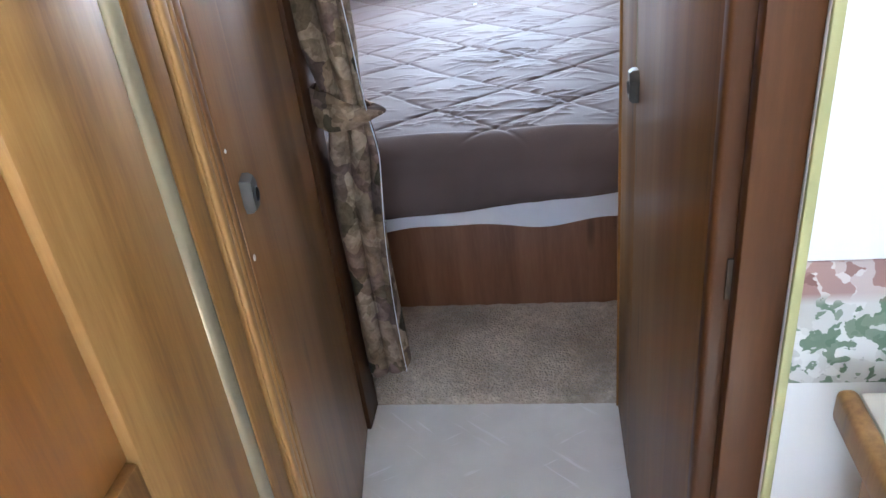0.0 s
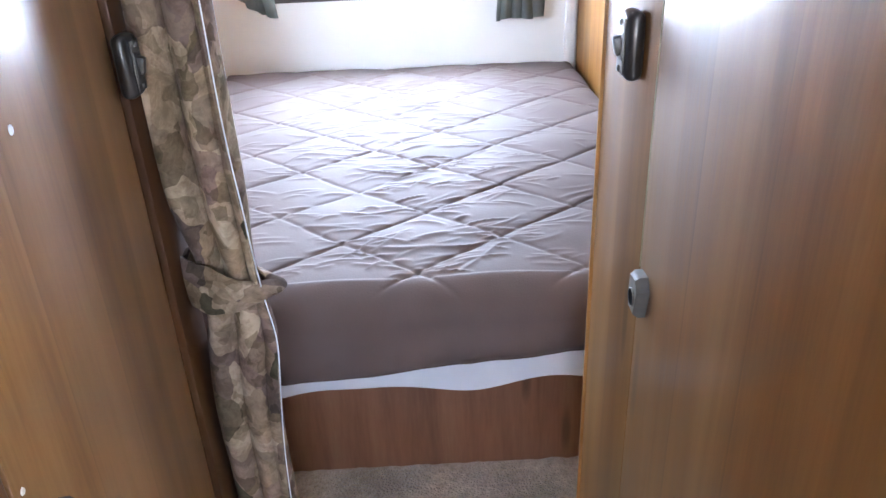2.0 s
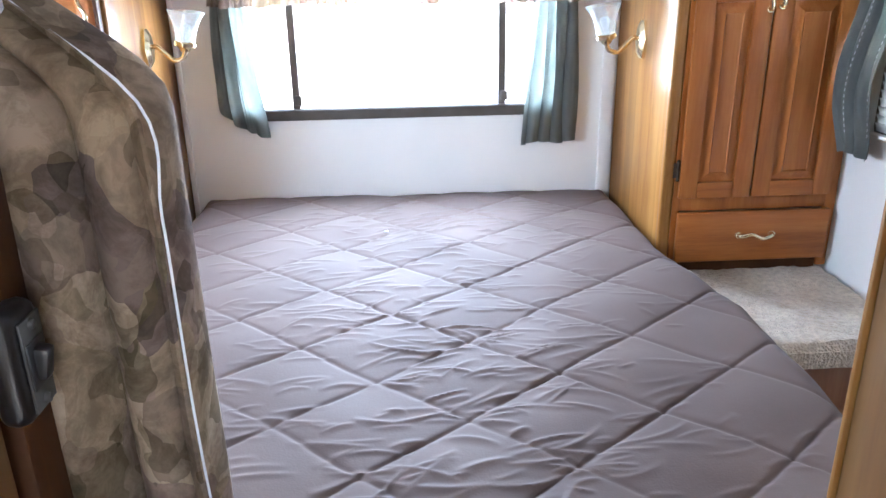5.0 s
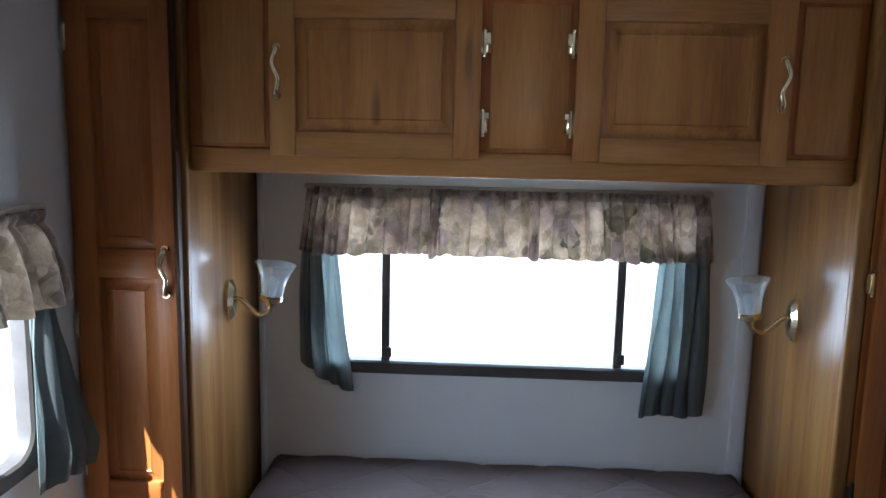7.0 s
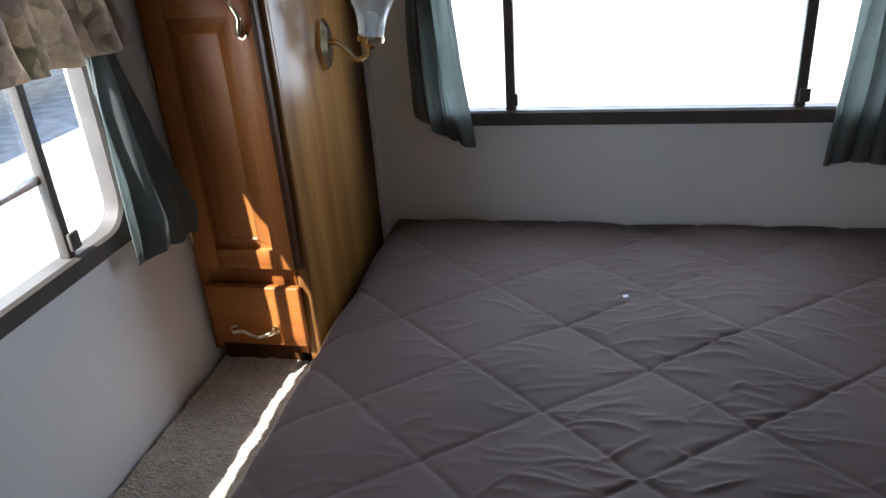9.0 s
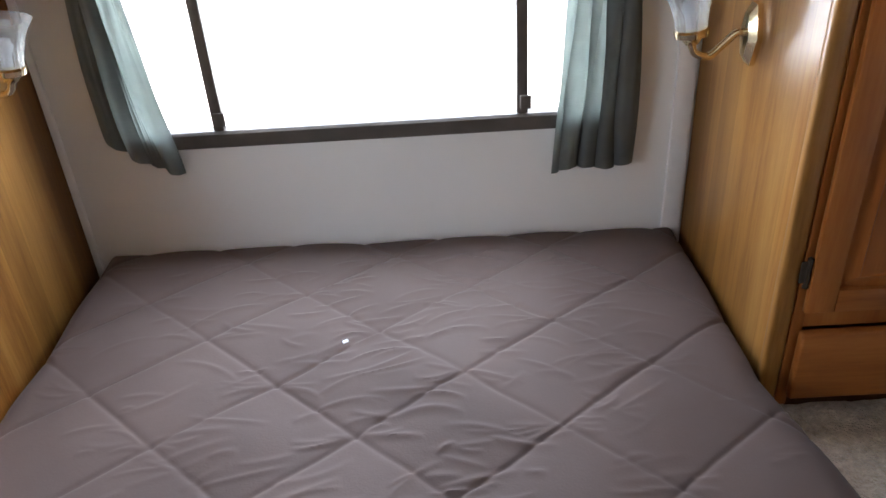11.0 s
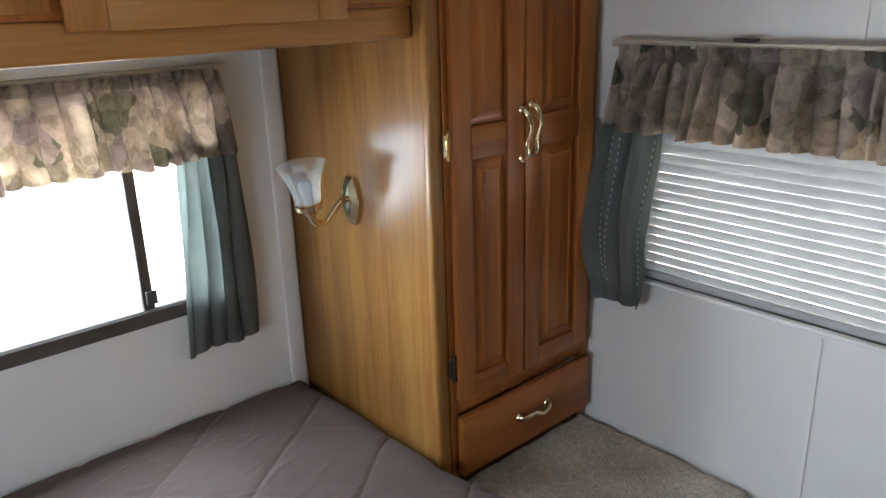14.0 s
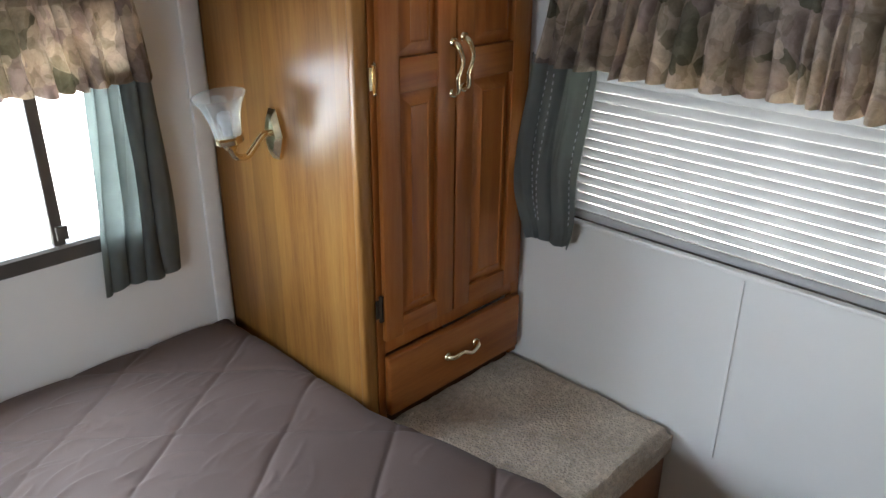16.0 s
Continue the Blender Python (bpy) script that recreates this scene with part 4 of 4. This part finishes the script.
def side_curtain(axis, at, sign, u0, u1, ztop, zbot, gather, shift, seed, label, openwork=(), lean=0.0, spread=0.0, pleats=3.3, lift=0.0):
    """A hanging side curtain with pleats; gather narrows the foot and shift moves it aside, as where it is tucked back."""
    mid = ((u0 + u1) / 2, at, zbot) if axis == "x" else (at, (u0 + u1) / 2, zbot)
    t = thing("curtain", mid, label, "curtain")

    def pt(u, d, z):
        return (u, at + sign * d, z) if axis == "x" else (at + sign * d, u, z)
    L, H = u1 - u0, ztop - zbot

    def place(a, v):
        tuck = abs(gather)
        pinch = 1 - tuck * 0.45 * max(0, (v - 0.72) / 0.28) ** 1.5
        bulge = tuck * 0.05 * math.sin(math.pi * min(1, v * 0.95)) ** 2
        u = (u0 + u1) / 2 + 0.007 * math.sin(2 * math.pi * (pleats * a + 0.35 * noise.noise((v * 1.5, a * 3.5, seed)))) + (a - 0.5) * (L + spread * v) * pinch + shift * v ** 1.6
        fold = 0.5 + 0.5 * math.cos(2 * math.pi * (pleats * a + 0.35 * noise.noise((v * 1.5, a * 3.5, seed))))
        d = 0.020 + 0.026 * fold * (0.7 + 0.4 * noise.noise((a * 7, v * 1.2, seed + 3))) + bulge + lean * max(0.0, v) ** 1.3 * a * (1 - 0.5 * max(0.0, v - 0.85) / 0.15) + 0.004 * noise.noise((a * 22, v * 2.5, seed + 5))
        z = ztop - H * v + lift * max(0.0, (v - 0.6) / 0.4) ** 2 * (1 - a if lift > 0 else -a) ** 2 * (1 if lift > 0 else -1) + 0.010 * noise.noise((a * 5, 0.7, seed)) * v + (0.012 * math.sin(a * math.pi) * tuck if v > 0.9 else 0)
        return pt(u, d, z)
    part("cloth", sheet(64, 30, place, 0.0018), TEAL, t, "sage teal woven cotton")
    if openwork:
        # pale dashes laid on the cloth for light showing through the openwork
        for a in openwork:
            bm = bmesh.new()
            for k in range(22):
                v0, v1 = 0.08 + k * 0.036, 0.08 + k * 0.036 + 0.017
                p, q = Vector(place(a, v0)), Vector(place(a, v1))
                off = Vector(pt(0, 0.003, 0)) - Vector(pt(0, 0, 0))
                join(bm, tube([p + off, (p + q) / 2 + off, q + off], 0.0012, 5))
            part("openwork_seam", bm, SHEET, t, "pale dashes painted for light through the openwork")
    return t


valance("valance", "x", YB, -1, -0.590, 0.588, 1.486, 1.292, 4, "gathered floral valance over the back window")
valance("valance", "y", XL, 1, 1.80, 2.668, 1.478, 1.284, 7, "gathered floral valance over the sunny side window")
valance("valance", "y", XR - 0.012, -1, 1.74, 2.752, 1.512, 1.328, 11, "gathered floral valance over the window blind")
side_curtain("x", YB, -1, -0.600, -0.505, 1.32, 0.858, 0.15, 0.030, 1, "sage curtain tucked back beside the back window", spread=0.075, pleats=2.6, lift=0.09)
side_curtain("x", YB, -1, 0.452, 0.602, 1.32, 0.815, 0.0, -0.012, 2, "sage curtain hanging straight beside the back window", spread=0.045, pleats=4.6)
side_curtain("y", XL, 1, 2.618, 2.690, 1.31, 0.880, 0.05, 0.030, 3, "sunlit sage curtain beside the side window", lean=0.07, spread=0.115, pleats=2.8)
side_curtain("y", XR - 0.022, -1, 2.610, 2.790, 1.345, 0.900, 0.75, 0.012, 4, "sage curtain gathered beside the window blind", (0.16, 0.60, 0.72))


clip = mesh_object("curtain_clip", box(XR - 0.040, 2.435, 1.5205, XR - 0.016, 2.480, 1.5285, 0.003), BLACK)
tagged(clip, "small black clip on the curtain rod", "clip")
speck = mesh_object("paper_scrap", turned(box(-0.006, -0.004, 0.0, 0.006, 0.004, 0.002, 0.0005), pose(-0.056, 2.965, 0.645, 4, -3, 25)), SHEET)
tagged(speck, "tiny white paper scrap on the quilt", "scrap")


# ---------------------------------------------------------------- blind
def blind():
    t = thing("window_blind", (XR - 0.02, 2.25, 0.96), "closed white slatted blind with light between the slats", "blind")
    y0, y1 = 1.85, 2.674
    part("head_rail", box(XR - 0.040, y0, 1.362, XR - 0.018, y1, 1.390, 0.003), TRIM_WHITE, t)
    sl = bmesh.new()
    n = 5
    for j in range(2):
        for i in range(n + 1):
            s = i / n - 0.5
            sl.verts.new((0.003 * (1 - 4 * s * s), (y1 - y0) * (j - 0.5), 0.0255 * s))
    sl.verts.ensure_lookup_table()
    for i in range(n):
        sl.faces.new((sl.verts[i], sl.verts[i + 1], sl.verts[n + 2 + i], sl.verts[n + 1 + i]))
    first = None
    z = 1.354
    while z > 0.982:
        if first is None:
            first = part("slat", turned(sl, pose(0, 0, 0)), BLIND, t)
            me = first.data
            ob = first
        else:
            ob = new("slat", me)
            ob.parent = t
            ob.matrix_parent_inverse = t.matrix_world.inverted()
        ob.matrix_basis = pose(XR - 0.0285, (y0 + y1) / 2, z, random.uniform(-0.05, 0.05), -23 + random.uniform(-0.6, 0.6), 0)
        z -= 0.0212
    part("bottom_rail", box(XR - 0.038, y0 - 0.004, 0.966, XR - 0.020, y1 + 0.004, 0.977, 0.004), TRIM_WHITE, t)
    for y in (1.93,):
        part("cord", tube([(XR - 0.0285, y, 0.975), (XR - 0.0285, y, 1.17), (XR - 0.0285, y, 1.37)], 0.0008, 6), TRIM_WHITE, t)
    return t


blind()


# ---------------------------------------------------------------- the doorway and the hall
def door_pull(parent, at, normal_x, name="latch"):
    """A small nickel latch block with a round finger hole."""
    bm = bmesh.new()
    rings = []
    outline = ((-0.55, -1.0), (0.75, -0.92), (1.05, -0.3), (0.85, 0.9), (-0.5, 1.0), (-1.05, 0.45))
    for r, d in ((1.0, 0.0), (1.0, 0.009), (0.84, 0.015)):
        rings.append([bm.verts.new((-d, 0.019 * cy * r, 0.027 * cz * r)) for cy, cz in outline])
    for a, b in zip(rings, rings[1:]):
        for k in range(6):
            bm.faces.new((a[k], a[(k + 1) % 6], b[(k + 1) % 6], b[k]))
    bm.faces.new(rings[-1])
    bm.transform(pose(*at, 0, 0, 0 if normal_x < 0 else 180))
    p = part(name, bm, NICKEL, parent, "worn nickel latch with a finger hole")
    h = turned(lathe([(0.0005, 0.0), (0.0100, 0.0), (0.0100, 0.0020), (0.0005, 0.0012)], 18), pose(-0.0146, -0.001, -0.003, 0, -90, 0))
    h.transform(pose(*at, 0, 0, 0 if normal_x < 0 else 180))
    part("keyhole", h, HOLE, p, "black hole")
    rim = turned(lathe([(0.0105, -0.001), (0.0120, 0.0015), (0.0108, 0.0028), (0.0098, 0.0015)], 24), pose(-0.0146, -0.001, -0.003, 0, -90, 0))
    rim.transform(pose(*at, 0, 0, 0 if normal_x < 0 else 180))
    part("rim", rim, NICKEL, p)
    return p


def switch(x, y, z, s, label):
    t = thing("light_switch", (x, y, z), label, "switch")
    part("housing", box(min(x, x + s * 0.022), y - 0.021, z - 0.039, max(x, x + s * 0.022), y + 0.021, z + 0.039, 0.010, 3), BLACK, t)
    xf = x + s * 0.022
    part("face", box(min(xf, xf + s * 0.002), y - 0.0135, z - 0.031, max(xf, xf + s * 0.002), y + 0.0135, z + 0.031, 0.0008), NICKEL, t, "grey metal face plate")
    part("slot", box(min(xf, xf + s * 0.003), y - 0.0115, z - 0.016, max(xf, xf + s * 0.003), y + 0.0115, z + 0.016, 0.0008), BLACK, t)
    part("toggle", turned(box(-0.006, -0.006, -0.011, 0.006, 0.006, 0.011, 0.003), pose(xf + s * 0.004, y, z, 0, 12 * s, 0)), BLACK, t)
    for dz in (-0.026, 0.026):
        part("screw", turned(lathe([(0.0005, 0), (0.004, 0), (0.003, 0.0025), (0.0005, 0.003)], 12), pose(xf + s * 0.002, y, z + dz, 0, 90 * s, 0)), NICKEL, t)
    return t


# open door leaf standing along the hall on the bedroom side
leaf = thing("door", (-0.22, 0.97, 0.01), "open glossy brown door leaf with a nickel latch", "door")
ang = math.degrees(math.atan2(0.072, 0.523))
LM = pose(-0.186, 0.664, 0, 0, 0, ang)
part("leaf", turned(box(-0.028, 0.0, 0.012, 0.0, 0.535, TOP - 0.05, 0.003), LM), LEAF, leaf)
pl = door_pull(leaf, (0, 0, 0), 1)
for o in (pl, *pl.children):
    o.data.transform(LM @ pose(0, 0.048, 0.917))
for dy, dz, r in ((0.012, 0.995, 0.0035), (0.014, 0.834, 0.0055), (0.185, 1.216, 0.0048)):
    chip = turned(lathe([(0.0003, -0.0002), (r, -0.0002), (r * 0.8, 0.0009), (0.0003, 0.0009)], 7), LM @ pose(0.0003, dy, dz, 0, 90, 0))
    part("paint_chip", chip, TRIM_WHITE, leaf, "small white chip in the varnish")
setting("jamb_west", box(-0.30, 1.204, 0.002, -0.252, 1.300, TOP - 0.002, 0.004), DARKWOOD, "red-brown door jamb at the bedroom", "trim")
switch(-0.252, 1.196, 1.185, 1, "black light switch beside the bedroom doorway")

# hall cabinet
hc = thing("hall_cabinet", (-0.4, 0.1, 0.0), "tall yellow oak hall cabinet with a panel door", "cabinet")
part("stile", box(-0.226, 0.316, 0.004, -0.19, 0.506, TOP - 0.003, 0.004), HALL_OAK, hc)
part("edge_stile", box(-0.226, 0.546, 0.004, -0.19, 0.598, TOP - 0.003, 0.004), HALL_OAK, hc)
# pale strip stands in for the highlight on the stile's rounded edge
part("metal_strip", box(-0.226, 0.508, 0.004, -0.187, 0.544, TOP - 0.003, 0.012, 4), STRIP, hc, "pale strip painted for the highlight on the rounded edge")
part("door", box(-0.226, -0.30, 0.818, -0.203, 0.3155, TOP - 0.06, 0.002), HALL_DOOR, hc, "orange oak recessed door panel")
part("rail", box(-0.226, -0.30, 0.60, -0.192, 0.3155, 0.816, 0.005), HALL_OAK, hc)
part("lower_door", box(-0.226, -0.30, 0.06, -0.203, 0.3155, 0.598, 0.002), HALL_DOOR, hc)
part("carcass", box(-0.95, -0.9, 0.004, -0.228, 0.655, TOP - 0.003), HALL_OAK, hc)
part("end_stile", box(-0.226, -0.9, 0.004, -0.19, -0.30, TOP - 0.003, 0.004), HALL_OAK, hc)
mould = box(-0.226, 0.609, 0.004, -0.190, 0.660, TOP - 0.003, 0.003, 2)
for k, w in ((0.611, 0.016), (0.629, 0.011), (0.642, 0.016)):
    join(mould, box(-0.192, k, 0.004, -0.1835, k + w, TOP - 0.003, 0.004, 3))
setting("trim_moulding_west", mould, HALL_OAK, "ridged oak moulding between cabinet and door", "trim")

# right-hand side: wall strip with the switch, open bathroom door lying flat, its jamb
setting("wall_strip_east", box(0.370, 1.0476, 0.002, 0.402, 1.284, TOP - 0.002, 0.001), PANEL, "glossy brown wall panel beside the doorway", "wall")
setting("trim_edge_east", box(0.365, 1.2845, 0.002, 0.404, 1.290, TOP - 0.002, 0.002), OAK_SIDE, "thin pale corner trim of the doorway", "trim")
setting("trim_line_east", box(0.3694, 1.0463, 0.95, 0.380, 1.0475, TOP - 0.002, 0.0003), STRIP, "thin pale line along the panel seam", "trim")
bd = thing("door", (0.39, 0.74, 0.01), "open glossy brown bathroom door with a nickel latch", "door")
part("leaf", box(0.370, 0.445, 0.012, 0.404, 1.0462, TOP - 0.05, 0.002), PANEL, bd)
door_pull(bd, (0.370, 1.020, 0.928), -1)
switch(0.370, 1.116, 1.200, -1, "black light switch on the doorway panel")
setting("trim_jamb_bead", box(0.366, 0.420, 0.002, 0.40, 0.443, TOP - 0.002, 0.006, 3), DARKWOOD, "rounded brown bead of the bathroom jamb", "trim")
setting("jamb_east", box(0.386, 0.396, 0.002, 0.43, 0.4185, TOP - 0.002, 0.003, 2), DARKWOOD, "red-brown bathroom door jamb", "trim")
setting("trim_green_edge", box(0.4305, 0.389, 0.002, 0.440, 0.3955, TOP - 0.002, 0.002), GREEN_EDGE, "pale green edge strip of the bathroom wall", "trim")
setting("wall_jamb_core", box(0.4305, 0.396, 0.002, 0.440, 0.60, TOP - 0.002), WHITE_WALL, "white wall end beside the jamb", "wall")
butt_hinge(bd, 0.394, 0.4185, 0.945, BRASS_DARK)
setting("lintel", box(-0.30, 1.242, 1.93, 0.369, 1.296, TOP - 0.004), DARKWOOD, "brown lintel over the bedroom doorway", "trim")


# bathroom corner
def bathroom_counter():
    t = thing("bathroom_counter", (0.9, 0.3, 0.0), "cream laminate bathroom counter with a wooden edge", "counter")
    part("top", box(0.543, -0.45, 0.735, XR - 0.003, 0.470, 0.762, 0.004), COUNTER, t)
    part("edge", box(0.519, -0.45, 0.722, 0.542, 0.474, 0.766, 0.009, 3), HALL_OAK, t, "rounded wooden counter edge")
    part("cabinet", box(0.560, -0.42, 0.004, XR - 0.006, 0.460, 0.720, 0.003), HALL_OAK, t)
    return t


bathroom_counter()


def border_material():
    m, t, b = material("vineyard_border_print")
    co = node(t, "TexCoord").outputs["Object"]
    wz = node(t, "SeparateXYZ", [(co, 0)])
    warp = node(t, "TexNoise", [(co, "Vector")], in_Scale=18.0, in_Detail=4.0)
    v = node(t, "TexVoronoi", [(warp.outputs["Color"], "Vector")], in_Scale=6.5)
    sep = node(t, "SeparateColor", [(v.outputs["Color"], 0)])
    r = ramp(t, sep.outputs[0], [(0.0, (0.10, 0.17, 0.10)), (0.5, (0.20, 0.26, 0.18)), (0.72, (0.50, 0.50, 0.46)), (1.0, (0.66, 0.66, 0.62))])
    r2 = ramp(t, sep.outputs[1], [(0.0, (0.20, 0.10, 0.08)), (0.5, (0.34, 0.20, 0.17)), (1.0, (0.62, 0.58, 0.54))])
    band = node(t, "MapRange", [(wz.outputs[2], 0)], in_1=0.815, in_2=0.83)
    mix = node(t, "MixRGB", [(band.outputs[0], 0), (r.outputs[0], 1), (r2.outputs[0], 2)])
    t.links.new(mix.outputs[0], b.inputs["Base Color"])
    b.inputs["Roughness"].default_value = 0.6
    return m


setting("trim_wallpaper_border", box(0.4415, 0.5565, 0.700, XR - 0.004, 0.5596, 0.872), border_material(), "wallpaper border with green leaves and white shapes", "border")


# ---------------------------------------------------------------- doorway curtain
def tied_curtain():
    t = thing("doorway_curtain", (-0.2, 1.27, 0.12), "floral doorway curtain tied back against the jamb", "curtain")
    cx, cy = -0.205, 1.282

    def place(a, v):
        z = 1.93 - v * 1.78
        waist = math.exp(-((z - 0.845) / 0.10) ** 2)
        w = 0.118 - 0.030 * waist - (0.02 if z < 0.7 else 0) * min(1, max(0, (0.8 - z) / 0.3))
        lean = 0.018 * math.exp(-((z - 0.80) / 0.15) ** 2) - 0.012 * max(0, (z - 0.9)) + (0.02 * (0.8 - z) if z < 0.8 else 0)
        fold = math.sin(2 * math.pi * (2.7 * a + 0.35 * noise.noise((v * 2, a * 2, 2))))
        up = max(0.0, min(1.0, (z - 1.325) / 0.115))
        up = up * up * (3 - 2 * up)
        x = cx - 0.135 * up + (a - 0.5) * w + 0.016 * math.cos(2 * math.pi * (2.7 * a + 0.35 * noise.noise((v * 2, a * 2, 2)))) * (1 - 0.4 * waist) + lean + 0.006 * noise.noise((a * 6, v * 5, 1))
        y = cy + 0.072 * up + 0.040 * fold * (1 - 0.5 * waist) * (1 - 0.3 * up) - 0.012 * waist + 0.006 * noise.noise((a * 4, v * 7, 5))
        return (x, y, z + 0.02 * (a - 0.5) * (v > 0.97))
    part("cloth", sheet(110, 120, place, 0.003), FLORAL_SHADED, t, "gathered floral print cotton")
    edge_m = [(place(1.0, k / 24)[0] + 0.003, place(1.0, k / 24)[1] - 0.002, place(1.0, k / 24)[2]) for k in range(25)]
    part("lining_edge", tube(edge_m, 0.0011, 6), SHEET, t, "pale lining edge")

    def tie(a, v):
        s = a * 2 * math.pi
        out = 0.5 + 0.5 * math.cos(s)
        belly = 1 - (2 * v - 1) ** 2
        reach = 0.94 + (0.10 + 0.42 * out ** 3) * belly + 0.05 * math.sin(5 * s + 2) * v
        tall = 0.088 * (1 - 0.72 * out ** 2)
        return (cx + 0.008 + 0.062 * math.cos(s) * reach, cy - 0.010 + 0.040 * math.sin(s) * reach,
                0.845 - 0.022 * out + (v - 0.5) * tall + 0.010 * noise.noise((a * 9, v * 2, 3)))
    part("tieback", sheet(72, 12, tie, 0.004), FLORAL_SHADED, t, "floral ruffle tieback")
    part("rod", tube([(-0.46, 1.354, 1.915), (-0.34, 1.354, 1.915), (-0.22, 1.354, 1.915)], 0.008), TRIM_WHITE, t)
    return t


tied_curtain()
